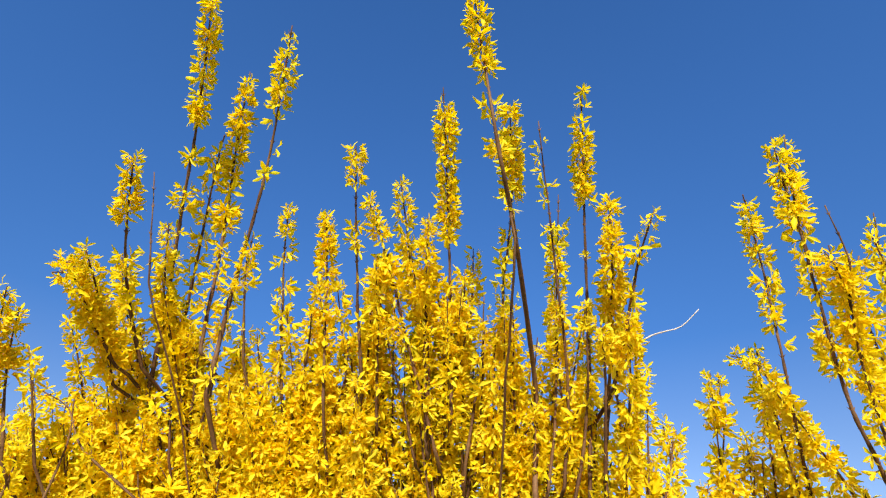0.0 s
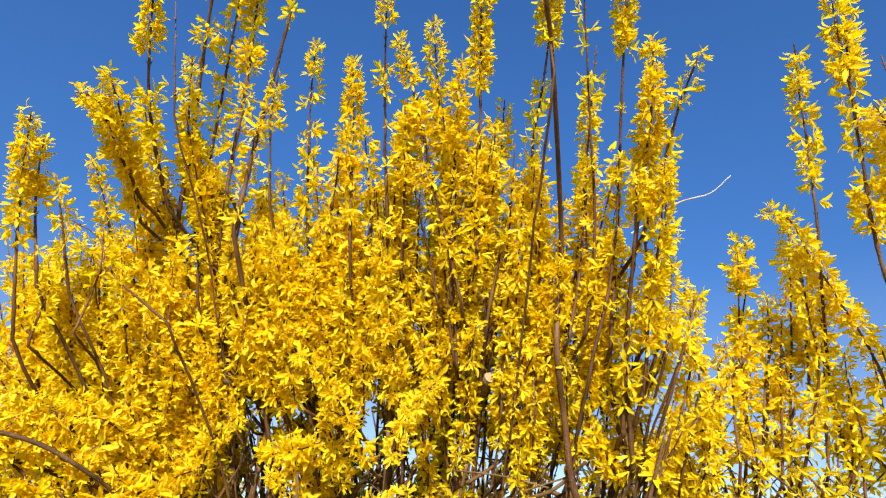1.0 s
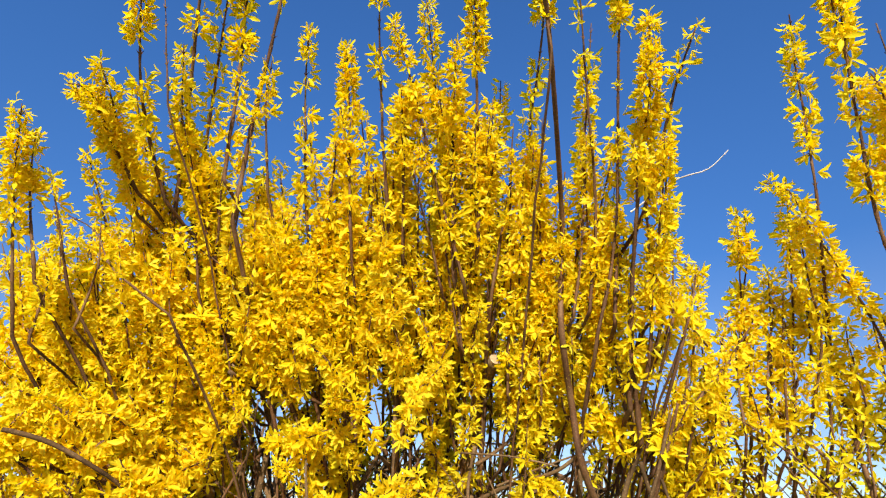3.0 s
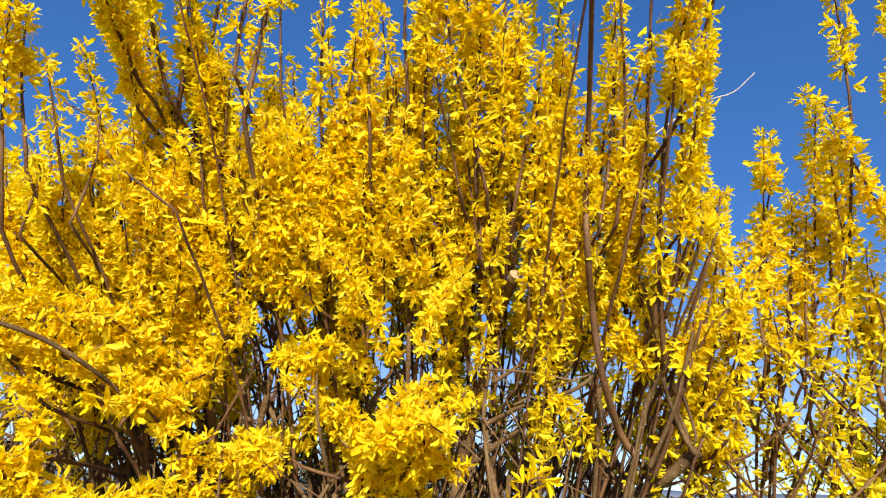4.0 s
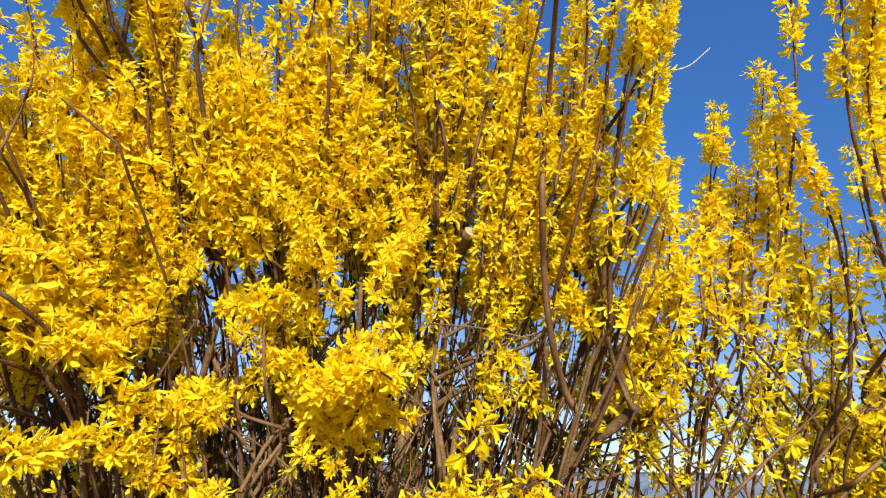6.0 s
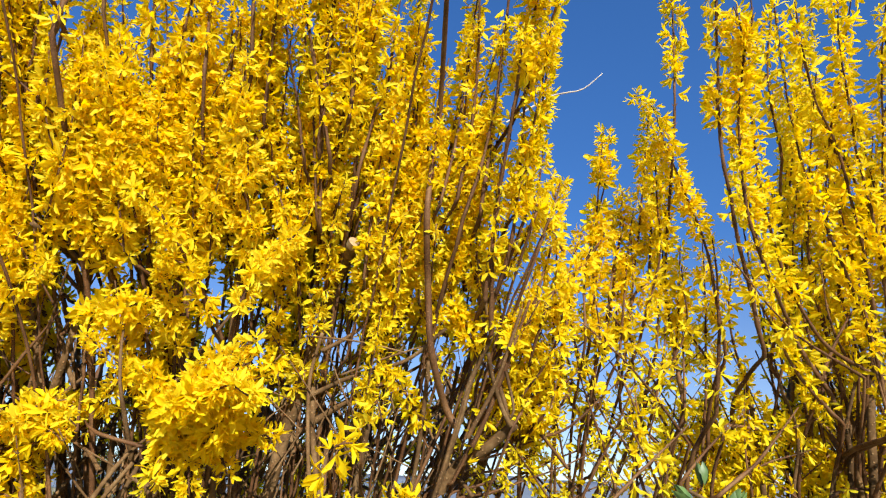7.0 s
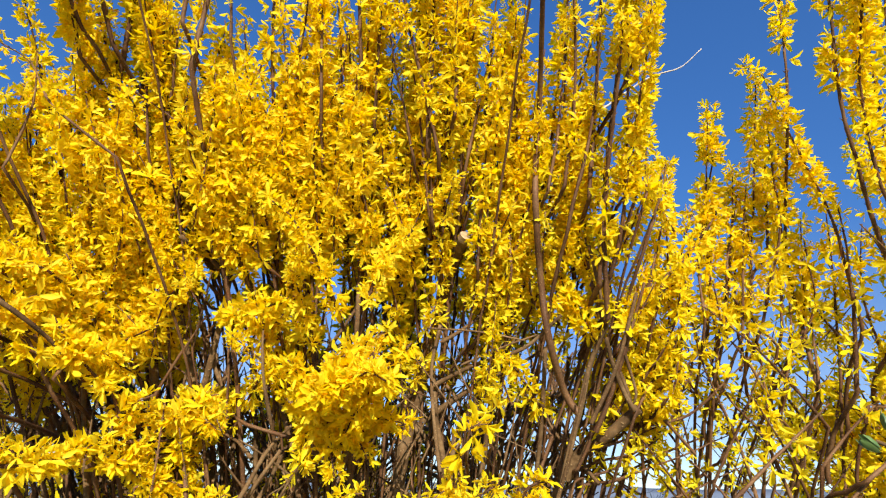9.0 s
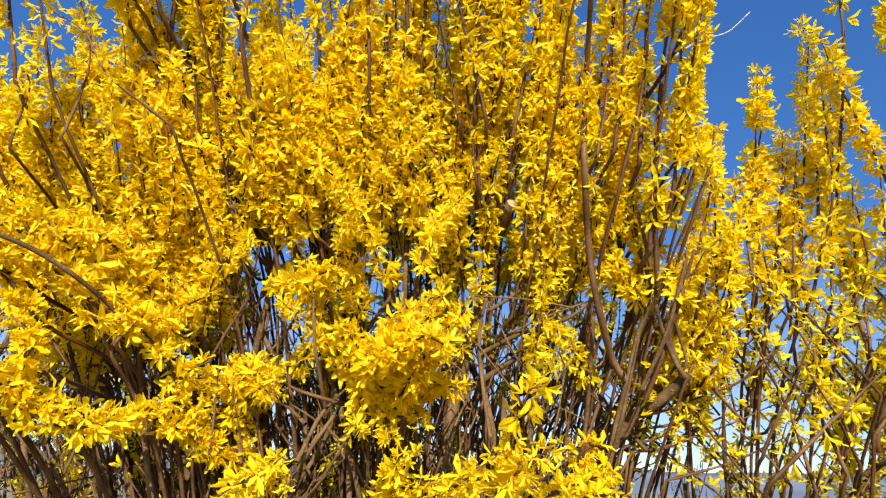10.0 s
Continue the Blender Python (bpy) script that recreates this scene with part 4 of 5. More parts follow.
shoot(LEFT, 0.0034, [(0.88, 1, 0.9), (0.1, 0.8, 0.08)], (0.091, 1.009, 1.969), (0.094, 0.959, 2.052), (0.091, 0.903, 2.123))
shoot(LEFT, 0.0028, [(0.88, 1, 0.9), (0.1, 0.8, 0.08)], (0.037, 1.028, 1.907), (0.019, 1.005, 1.985), (-0.005, 0.951, 2.062), (-0.018, 0.913, 2.110))
shoot(LEFT, 0.0026, [(0.88, 1, 0.9), (0.1, 0.8, 0.08)], (0.108, 1.001, 1.997), (0.123, 0.958, 2.053), (0.137, 0.911, 2.112))
shoot(LEFT, 0.0030, [(0.88, 1, 0.9), (0.1, 0.8, 0.08)], (0.160, 1.101, 1.746), (0.164, 1.059, 1.837), (0.191, 1.015, 1.949), (0.202, 0.959, 2.051), (0.203, 0.904, 2.122))
shoot(LEFT, 0.0034, [(0.88, 1, 0.9), (0.1, 0.8, 0.08)], (0.131, 1.034, 1.891), (0.155, 0.974, 2.032), (0.168, 0.915, 2.106))
shoot(LEFT, 0.0026, [(0.88, 1, 0.9), (0.1, 0.8, 0.08)], (-0.297, 1.022, 1.926), (-0.257, 1.004, 1.988), (-0.232, 0.976, 2.029), (-0.215, 0.942, 2.073))
shoot(LEFT, 0.0030, [(0.88, 1, 0.9), (0.1, 0.8, 0.08)], (-0.192, 1.032, 1.895), (-0.205, 1.011, 1.962), (-0.213, 0.976, 2.030), (-0.213, 0.941, 2.073))
shoot(LEFT, 0.0034, [(0.88, 1, 0.9), (0.1, 0.8, 0.08)], (-0.160, 1.037, 1.885), (-0.161, 1.014, 1.952), (-0.167, 0.976, 2.030), (-0.167, 0.941, 2.073))
shoot(LEFT, 0.0028, [(0.88, 1, 0.9), (0.1, 0.8, 0.08)], (-0.366, 1.018, 1.939), (-0.352, 0.999, 2.001), (-0.331, 0.946, 2.068), (-0.320, 0.912, 2.111))
shoot(LEFT, 0.0026, [(0.88, 1, 0.9), (0.1, 0.8, 0.08)], (-0.414, 1.031, 1.897), (-0.426, 1.002, 1.994), (-0.424, 0.946, 2.068))
shoot(LEFT, 0.0030, [(0.88, 1, 0.9), (0.1, 0.8, 0.08)], (-0.386, 1.015, 1.952), (-0.378, 0.981, 2.024), (-0.366, 0.935, 2.081))
shoot(LEFT, 0.0034, [(0.88, 1, 0.9), (0.1, 0.8, 0.08)], (-0.401, 1.004, 1.986), (-0.392, 0.946, 2.067), (-0.387, 0.924, 2.095))
shoot(LEFT, 0.0026, [(0.88, 1, 0.9), (0.1, 0.8, 0.08)], (-0.109, 1.007, 1.975), (-0.091, 0.972, 2.035), (-0.084, 0.926, 2.093))
shoot(LEFT, 0.0030, [(0.88, 1, 0.9), (0.1, 0.8, 0.08)], (-0.067, 1.009, 1.969), (-0.076, 0.983, 2.022), (-0.082, 0.931, 2.087))
shoot(LEFT, 0.0034, [(0.88, 1, 0.9), (0.1, 0.8, 0.08)], (-0.032, 1.008, 1.972), (-0.029, 0.935, 2.081), (-0.027, 0.908, 2.116))
shoot(LEFT, 0.0026, [(0.88, 1, 0.9), (0.1, 0.8, 0.08)], (-0.595, 1.090, 1.772), (-0.606, 1.037, 1.886), (-0.614, 1.006, 1.979))
shoot(LEFT, 0.0030, [(0.88, 1, 0.9), (0.1, 0.8, 0.08)], (0.417, 1.012, 1.833), (0.422, 0.978, 1.911), (0.422, 0.957, 1.952))
shoot(LEFT, 0.0034, [(0.88, 1, 0.9), (0.1, 0.8, 0.08)], (0.460, 1.056, 1.806), (0.505, 1.078, 1.914), (0.520, 1.085, 1.963))
shoot(RIGHT, 0.0030, [(0.5, 1, 0.15)], (1.123, 1.091, 1.623), (0.958, 1.061, 1.693), (0.806, 1.013, 1.808), size=1.12, gap=1.0, singles=12)
shoot(LEFT, 0.0026, [(0.1, 1, 0.9)], (0.159, 1.100, 1.726), (0.163, 1.043, 1.873), (0.175, 0.972, 1.997))
shoot(LEFT, 0.0026, [(0.1, 1, 0.9)], (0.219, 1.104, 1.730), (0.217, 1.092, 1.836), (0.234, 1.063, 1.950))
shoot(LEFT, 0.0026, [(0.1, 1, 0.9)], (0.198, 1.153, 1.684), (0.185, 1.124, 1.759), (0.203, 1.072, 1.847))

shoot(LEFT, 0.0032, [(0.1, 1, 1)], (-0.103, 1.140, 1.437), (-0.089, 1.080, 1.489), (-0.060, 1.040, 1.533), (-0.023, 1.020, 1.563), (0.022, 1.000, 1.585), size=1.0, singles=14)
shoot(LEFT, 0.0032, [(0.1, 1, 1)], (-0.060, 1.140, 1.456), (-0.094, 1.080, 1.497), (-0.116, 1.060, 1.527), (-0.134, 1.050, 1.545), size=1.0, singles=14)
shoot(LEFT, 0.0032, [(0.1, 1, 1)], (-0.049, 1.120, 1.436), (-0.015, 1.050, 1.486), (0.020, 1.020, 1.531), (0.051, 1.000, 1.565), size=1.0, singles=14)
shoot(LEFT, 0.0032, [(0.1, 1, 1)], (-0.068, 1.080, 1.498), (-0.025, 1.020, 1.521), (0.006, 1.000, 1.550), size=1.0, singles=14)
shoot(LEFT, 0.0032, [(0.1, 1, 1)], (-0.093, 1.080, 1.488), (-0.048, 1.010, 1.501), (-0.001, 0.980, 1.520), size=1.0, singles=14)
shoot(LEFT, 0.0032, [(0.1, 1, 1)], (-0.061, 1.080, 1.525), (-0.017, 1.000, 1.524), (0.019, 0.980, 1.505), size=1.0, singles=14)
shoot(LEFT, 0.0032, [(0.1, 1, 1)], (-0.100, 1.150, 1.501), (-0.104, 1.130, 1.453), (-0.107, 1.120, 1.400), size=1.0, singles=14)
shoot(LEFT, 0.0032, [(0.1, 1, 1)], (-0.071, 1.150, 1.475), (-0.066, 1.130, 1.428), (-0.054, 1.120, 1.382), size=1.0, singles=14)
shoot(LEFT, 0.0032, [(0.1, 1, 1)], (-0.053, 1.150, 1.494), (-0.027, 1.130, 1.447), (-0.008, 1.120, 1.412), size=1.0, singles=14)
shoot(LEFT, 0.0032, [(0.1, 1, 1)], (-0.129, 1.150, 1.509), (-0.086, 1.120, 1.461), (-0.040, 1.110, 1.452), size=1.0, singles=14)
shoot(LEFT, 0.0032, [(0.1, 1, 1)], (-0.015, 1.150, 1.477), (0.016, 1.120, 1.473), (0.049, 1.100, 1.463), size=1.0, singles=14)
shoot(LEFT, 0.0030, [(0.2, 1, 0.85)], (-0.066, 1.150, 1.290), (-0.045, 1.100, 1.330), (-0.037, 1.070, 1.357), (-0.006, 1.050, 1.364), size=1.0, singles=14)
shoot(LEFT, 0.0030, [(0.2, 1, 0.85)], (0.010, 1.120, 1.294), (0.047, 1.060, 1.326), (0.075, 1.030, 1.348), (0.105, 1.020, 1.370), size=1.0, singles=14)
shoot(LEFT, 0.0030, [(0.2, 1, 0.85)], (0.093, 1.120, 1.296), (0.117, 1.050, 1.335), (0.151, 1.020, 1.364), (0.179, 1.020, 1.380), size=1.0, singles=14)
shoot(LEFT, 0.0030, [(0.2, 1, 0.85)], (0.156, 1.100, 1.299), (0.192, 1.040, 1.327), (0.242, 1.020, 1.346), size=1.0, singles=14)
shoot(LEFT, 0.0030, [(0.2, 1, 0.85)], (0.215, 1.140, 1.299), (0.241, 1.100, 1.339), (0.277, 1.080, 1.348), size=1.0, singles=14)
shoot(LEFT, 0.0030, [(0.2, 1, 0.85)], (0.225, 1.140, 1.330), (0.235, 1.100, 1.378), (0.261, 1.100, 1.387), size=1.0, singles=14)
shoot(LEFT, 0.0030, [(0.2, 1, 0.85)], (0.124, 1.100, 1.313), (0.121, 1.050, 1.372), (0.117, 1.020, 1.392), size=1.0, singles=14)
shoot(LEFT, 0.0030, [(0.2, 1, 0.85)], (-0.050, 1.140, 1.307), (-0.024, 1.100, 1.323), (0.016, 1.080, 1.332), size=1.0, singles=14)
shoot(LEFT, 0.0030, [(0.2, 1, 0.85)], (0.181, 1.000, 1.304), (0.213, 0.980, 1.318), (0.250, 0.980, 1.326), size=1.0, singles=14)
shoot(LEFT, 0.0026, [(0.55, 1, 0.55)], (0.146, 1.080, 1.374), (0.133, 1.020, 1.415), (0.137, 0.990, 1.449), (0.158, 0.980, 1.453), size=1.35, singles=14)
shoot(LEFT, 0.0026, [(0.4, 1, 0.6)], (0.178, 1.100, 1.442), (0.176, 1.060, 1.486), (0.192, 1.050, 1.519), (0.199, 1.030, 1.490), size=1.0, singles=14)
shoot(LEFT, 0.0028, [(0.15, 1, 0.9)], (-0.373, 1.240, 1.458), (-0.321, 1.200, 1.483), (-0.273, 1.180, 1.491), (-0.240, 1.170, 1.472), size=1.0, singles=14)
shoot(LEFT, 0.0028, [(0.15, 1, 0.9)], (-0.348, 1.220, 1.466), (-0.306, 1.190, 1.501), (-0.267, 1.180, 1.510), size=1.0, singles=14)
shoot(LEFT, 0.0028, [(0.15, 1, 0.9)], (-0.314, 1.220, 1.439), (-0.279, 1.180, 1.463), (-0.256, 1.170, 1.453), size=1.0, singles=14)
shoot(LEFT, 0.0028, [(0.15, 1, 0.9)], (-0.433, 1.200, 1.451), (-0.401, 1.170, 1.484), (-0.359, 1.150, 1.501), size=1.0, singles=14)
shoot(LEFT, 0.0028, [(0.15, 1, 0.9)], (-0.329, 1.200, 1.297), (-0.266, 1.150, 1.324), (-0.215, 1.130, 1.357), size=1.0, singles=14)
shoot(LEFT, 0.0028, [(0.15, 1, 0.9)], (-0.267, 1.200, 1.299), (-0.235, 1.160, 1.329), (-0.203, 1.140, 1.318), size=1.0, singles=14)
shoot(LEFT, 0.0028, [(0.15, 1, 0.9)], (-0.473, 1.200, 1.587), (-0.415, 1.150, 1.595), (-0.369, 1.130, 1.611), size=1.0, singles=14)
shoot(LEFT, 0.0028, [(0.15, 1, 0.9)], (-0.302, 1.200, 1.647), (-0.228, 1.140, 1.640), (-0.156, 1.100, 1.659), size=1.0, singles=14)
shoot(LEFT, 0.0028, [(0.15, 1, 0.9)], (-0.276, 1.200, 1.681), (-0.200, 1.160, 1.627), (-0.168, 1.130, 1.639), size=1.0, singles=14)
shoot(LEFT, 0.0028, [(0.15, 1, 0.9)], (-0.242, 1.250, 1.504), (-0.212, 1.200, 1.536), (-0.191, 1.180, 1.562), size=1.0, singles=14)
trunk(LEFT, (0.0036, 0.003), (-0.222, 1.200, 1.292), (-0.191, 1.180, 1.359), (-0.148, 1.160, 1.424), name='branch', mat=TWIG)
trunk(LEFT, (0.0045, 0.004), (-0.101, 1.250, 1.285), (-0.118, 1.230, 1.346), (-0.138, 1.220, 1.398), name='branch', mat=TWIG)
trunk(LEFT, (0.0034, 0.003), (0.109, 1.200, 1.401), (0.098, 1.200, 1.469), (0.089, 1.200, 1.568), (0.101, 1.180, 1.646), name='branch', mat=TWIG)
trunk(LEFT, (0.0065, 0.004, 0.002), (0.080, 1.300, 1.493), (0.172, 1.260, 1.553), (0.252, 1.230, 1.592), (0.315, 1.200, 1.629), name='branch', mat=TWIG)
trunk(LEFT, (0.0018, 0.0014), (0.076, 1.150, 1.631), (0.164, 1.140, 1.626), (0.244, 1.130, 1.611), name='branch', mat=TWIG)
trunk(LEFT, (0.0022, 0.0014), (0.142, 1.200, 1.580), (0.219, 1.170, 1.611), (0.295, 1.150, 1.637), name='branch', mat=TWIG)
trunk(LEFT, (0.0036, 0.0034, 0.002), (0.274, 1.180, 1.299), (0.295, 1.160, 1.366), (0.317, 1.150, 1.434), (0.347, 1.120, 1.559), name='branch', mat=TWIG)
trunk(LEFT, (0.004, 0.003), (0.358, 1.160, 1.482), (0.404, 1.140, 1.576), (0.442, 1.110, 1.700), name='branch', mat=TWIG)
trunk(LEFT, (0.003, 0.002), (0.421, 1.140, 1.596), (0.441, 1.160, 1.533), (0.433, 1.170, 1.515), name='branch', mat=TWIG)
shoot(RIGHT, 0.0044, [(0.2, 0.42, 0.4), (0.45, 0.9, 0.85), (0.9, 1, 0.5)], (0.920, 1.100, 1.662), (0.861, 1.040, 1.792), (0.799, 0.970, 1.902), (0.772, 0.940, 1.968), (0.757, 0.910, 2.047), (0.739, 0.860, 2.161), (0.729, 0.820, 2.276), (0.735, 0.800, 2.377), (0.735, 0.780, 2.441), size=0.95, singles=12)
shoot(RIGHT, 0.0026, [(0.15, 1, 0.6)], (0.737, 0.848, 2.206), (0.717, 0.810, 2.319), (0.717, 0.790, 2.445), size=0.95, singles=12, down=False)
shoot(RIGHT, 0.0036, [(0.1, 0.5, 0.45), (0.5, 0.85, 0.9)], (0.965, 1.080, 1.728), (0.837, 0.980, 1.857), (0.806, 0.930, 2.020), (0.781, 0.860, 2.116), (0.779, 0.820, 2.178), (0.751, 0.780, 2.270), size=0.95, singles=12)
shoot(RIGHT, 0.0024, [(0.1, 1, 0.7)], (0.781, 0.860, 2.116), (0.762, 0.830, 2.174), (0.746, 0.820, 2.201), size=0.95, singles=12, down=False)

shoot(LEFT, 0.0030, [(0.2, 1, 1)], (-0.449, 1.041, 1.964), (-0.555, 0.940, 2.113), (-0.611, 0.873, 2.203), (-0.663, 0.857, 2.224))
shoot(LEFT, 0.0030, [(0.1, 1, 0.9)], (-0.589, 1.053, 1.922), (-0.621, 0.991, 2.049), (-0.636, 0.924, 2.135))
shoot(LEFT, 0.0030, [(0.1, 1, 0.85)], (-0.508, 1.059, 1.902), (-0.546, 0.984, 2.057), (-0.561, 0.905, 2.160))
shoot(LEFT, 0.0030, [(0.1, 0.6, 0.7), (0.6, 1, 0.9)], (-0.475, 1.059, 1.902), (-0.505, 0.971, 2.074), (-0.523, 0.912, 2.151), (-0.525, 0.852, 2.231))
shoot(LEFT, 0.0030, [(0.1, 1, 0.6)], (-0.695, 1.096, 1.823), (-0.659, 1.050, 1.932), (-0.644, 1.019, 2.014))
shoot(LEFT, 0.0030, [(0.1, 1, 0.6)], (-0.740, 1.105, 1.803), (-0.706, 1.047, 1.942), (-0.718, 0.991, 2.049))
shoot(LEFT, 0.0030, [(0.1, 1, 0.8)], (-0.528, 1.086, 1.844), (-0.564, 1.047, 1.943), (-0.596, 1.005, 2.031))
shoot(LEFT, 0.0030, [(0.2, 1, 0.9)], (-0.442, 1.059, 1.902), (-0.484, 1.012, 2.022), (-0.495, 0.944, 2.108))
shoot(LEFT, 0.0030, [(0.1, 1, 0.85)], (-0.386, 1.077, 1.864), (-0.405, 1.012, 2.022), (-0.386, 0.957, 2.091))
shoot(LEFT, 0.0030, [(0.1, 1, 0.85)], (-0.234, 1.076, 1.865), (-0.261, 1.012, 2.022), (-0.265, 0.945, 2.107))
shoot(LEFT, 0.0030, [(0.1, 1, 0.85)], (-0.472, 1.104, 1.806), (-0.553, 1.060, 1.902), (-0.633, 1.035, 1.985))
shoot(LEFT, 0.0030, [(0.1, 1, 0.8)], (-0.288, 1.068, 1.884), (-0.324, 1.026, 2.005), (-0.299, 0.958, 2.090))
shoot(LEFT, 0.0030, [(0.1, 1, 0.8)], (-0.138, 1.067, 1.885), (-0.161, 0.992, 2.048), (-0.145, 0.914, 2.148))
shoot(LEFT, 0.0030, [(0.1, 1, 0.8)], (-0.042, 1.059, 1.904), (-0.053, 0.972, 2.072), (-0.038, 0.872, 2.204))
shoot(LEFT, 0.0030, [(0.1, 1, 0.85)], (0.146, 1.075, 1.868), (0.168, 1.013, 2.021), (0.193, 0.947, 2.104), (0.203, 0.910, 2.153))
shoot(LEFT, 0.0030, [(0.1, 1, 0.8)], (0.228, 1.075, 1.868), (0.220, 1.013, 2.021), (0.213, 0.929, 2.129))
shoot(LEFT, 0.0030, [(0.1, 1, 0.85)], (0.330, 1.066, 1.887), (0.308, 1.013, 2.021), (0.299, 0.917, 2.144))
shoot(LEFT, 0.0030, [(0.1, 1, 0.85)], (0.125, 1.058, 1.905), (0.126, 0.960, 2.088), (0.131, 0.873, 2.202))
shoot(RIGHT, 0.0042, [(0.1, 0.5, 0.5), (0.5, 1, 0.75)], (1.100, 1.151, 1.598), (1.032, 1.126, 1.671), (0.977, 1.098, 1.754), (0.925, 1.062, 1.832), (0.866, 1.007, 1.976), (0.798, 0.899, 2.128), (0.765, 0.830, 2.221), size=1.0, singles=6)
shoot(RIGHT, 0.0042, [(0.1, 1, 0.6)], (1.135, 1.172, 1.546), (1.028, 1.141, 1.627), (0.937, 1.100, 1.750), (0.864, 1.065, 1.825), size=1.0, singles=6)
shoot(RIGHT, 0.0042, [(0.3, 1, 0.7)], (1.184, 1.134, 1.649), (1.094, 1.121, 1.687), (1.033, 1.101, 1.748), (0.962, 1.060, 1.836), (0.897, 0.997, 2.003), (0.819, 0.884, 2.148), (0.816, 0.841, 2.206), size=1.0, singles=6)
shoot(RIGHT, 0.0042, [(0.3, 1, 0.7)], (1.249, 1.156, 1.585), (1.179, 1.107, 1.728), (1.096, 1.053, 1.851), (0.994, 0.987, 2.016), (0.894, 0.888, 2.143), (0.836, 0.820, 2.234), size=1.0, singles=6)
shoot(RIGHT, 0.0042, [(0.3, 1, 0.65)], (1.212, 1.122, 1.685), (1.157, 1.049, 1.858), (1.066, 0.965, 2.044), (0.987, 0.916, 2.105), (0.925, 0.864, 2.174), (0.877, 0.814, 2.241), size=1.0, singles=6)
shoot(RIGHT, 0.0042, [(0.3, 1, 0.65)], (1.261, 1.143, 1.620), (1.182, 1.037, 1.884), (1.111, 0.967, 2.041), (1.067, 0.921, 2.099), (0.996, 0.849, 2.195), (0.962, 0.803, 2.257), size=1.0, singles=6)
shoot(RIGHT, 0.0042, [(0.2, 1, 0.55)], (1.294, 1.155, 1.587), (1.255, 1.105, 1.735), (1.209, 1.047, 1.864), (1.196, 1.009, 1.969), (1.161, 0.947, 2.066), (1.102, 0.862, 2.177), (1.063, 0.789, 2.275), size=1.0, singles=6)
shoot(RIGHT, 0.0042, [(0.3, 1, 0.6)], (1.482, 1.115, 1.706), (1.366, 1.017, 1.944), (1.286, 0.956, 2.054), (1.202, 0.892, 2.138), (1.133, 0.832, 2.218), (1.088, 0.785, 2.280), size=1.0, singles=6)
shoot(RIGHT, 0.0042, [(0.3, 1, 0.6)], (1.351, 1.118, 1.696), (1.292, 1.042, 1.874), (1.213, 0.941, 2.074), (1.141, 0.878, 2.156), (1.079, 0.825, 2.226), size=1.0, singles=6)
shoot(RIGHT, 0.0042, [(0.3, 1, 0.6)], (1.446, 1.099, 1.752), (1.402, 1.036, 1.886), (1.352, 0.926, 2.092), (1.228, 0.767, 2.306), size=1.0, singles=6)
shoot(RIGHT, 0.0042, [(0.3, 1, 0.6)], (1.415, 1.116, 1.701), (1.354, 1.039, 1.881), (1.278, 0.934, 2.082), (1.202, 0.836, 2.212), (1.147, 0.777, 2.290), size=1.0, singles=6)
shoot(RIGHT, 0.0042, [(0.3, 1, 0.6)], (1.507, 1.114, 1.708), (1.451, 1.034, 1.892), (1.402, 0.960, 2.050), (1.317, 0.857, 2.184), (1.256, 0.763, 2.311), size=1.0, singles=6)
shoot(RIGHT, 0.0042, [(0.3, 1, 0.6)], (1.585, 1.112, 1.714), (1.501, 1.015, 1.949), (1.378, 0.886, 2.145), (1.282, 0.799, 2.261), size=1.0, singles=6)
shoot(RIGHT, 0.0042, [(0.5, 1, 0.3)], (1.077, 1.140, 1.630), (1.114, 1.113, 1.711), (1.157, 1.085, 1.782), size=1.0, singles=6)
shoot(RIGHT, 0.0042, [(0.3, 1, 0.15)], (0.861, 1.213, 1.409), (0.936, 1.199, 1.463), (0.986, 1.183, 1.517), (1.027, 1.161, 1.572), size=1.0, singles=6)
shoot(RIGHT, 0.0042, [(0.1, 1, 0.5)], (0.847, 1.165, 1.563), (0.843, 1.117, 1.698), (0.820, 1.067, 1.820), (0.807, 1.049, 1.860), size=1.0, singles=6)
shoot(RIGHT, 0.0042, [(0.1, 1, 0.85)], (1.053, 0.850, 1.535), (1.010, 0.820, 1.578), (0.952, 0.800, 1.569), size=1.0, singles=6)
shoot(RIGHT, 0.0042, [(0.1, 1, 0.9)], (1.110, 0.950, 1.535), (1.080, 0.880, 1.578), (1.098, 0.850, 1.629), size=1.0, singles=6)
trunk(RIGHT, (0.016, 0.012, 0.006), (1.554, 1.280, 1.351), (1.628, 1.240, 1.606), (1.633, 1.200, 1.798), (1.556, 1.140, 1.967))
trunk(RIGHT, (0.009, 0.007, 0.004), (1.178, 1.200, 1.352), (1.207, 1.170, 1.573), (1.227, 1.130, 1.739), (1.191, 1.080, 1.875))
trunk(RIGHT, (0.008, 0.007, 0.005), (1.286, 1.200, 1.352), (1.311, 1.170, 1.591), (1.283, 1.130, 1.744), (1.248, 1.080, 1.883))
trunk(RIGHT, (0.007, 0.006, 0.004), (1.175, 1.250, 1.350), (1.185, 1.220, 1.507), (1.128, 1.180, 1.605), (1.044, 1.140, 1.675))
trunk(RIGHT, (0.007, 0.005), (1.296, 1.200, 1.486), (1.262, 1.170, 1.637), (1.201, 1.150, 1.653))
shoot(MIDDLE, 0.0028, [(0.15, 1, 0.8)], (0.623, 1.191, 1.746), (0.608, 1.112, 1.927), (0.597, 1.036, 2.068), size=0.9)
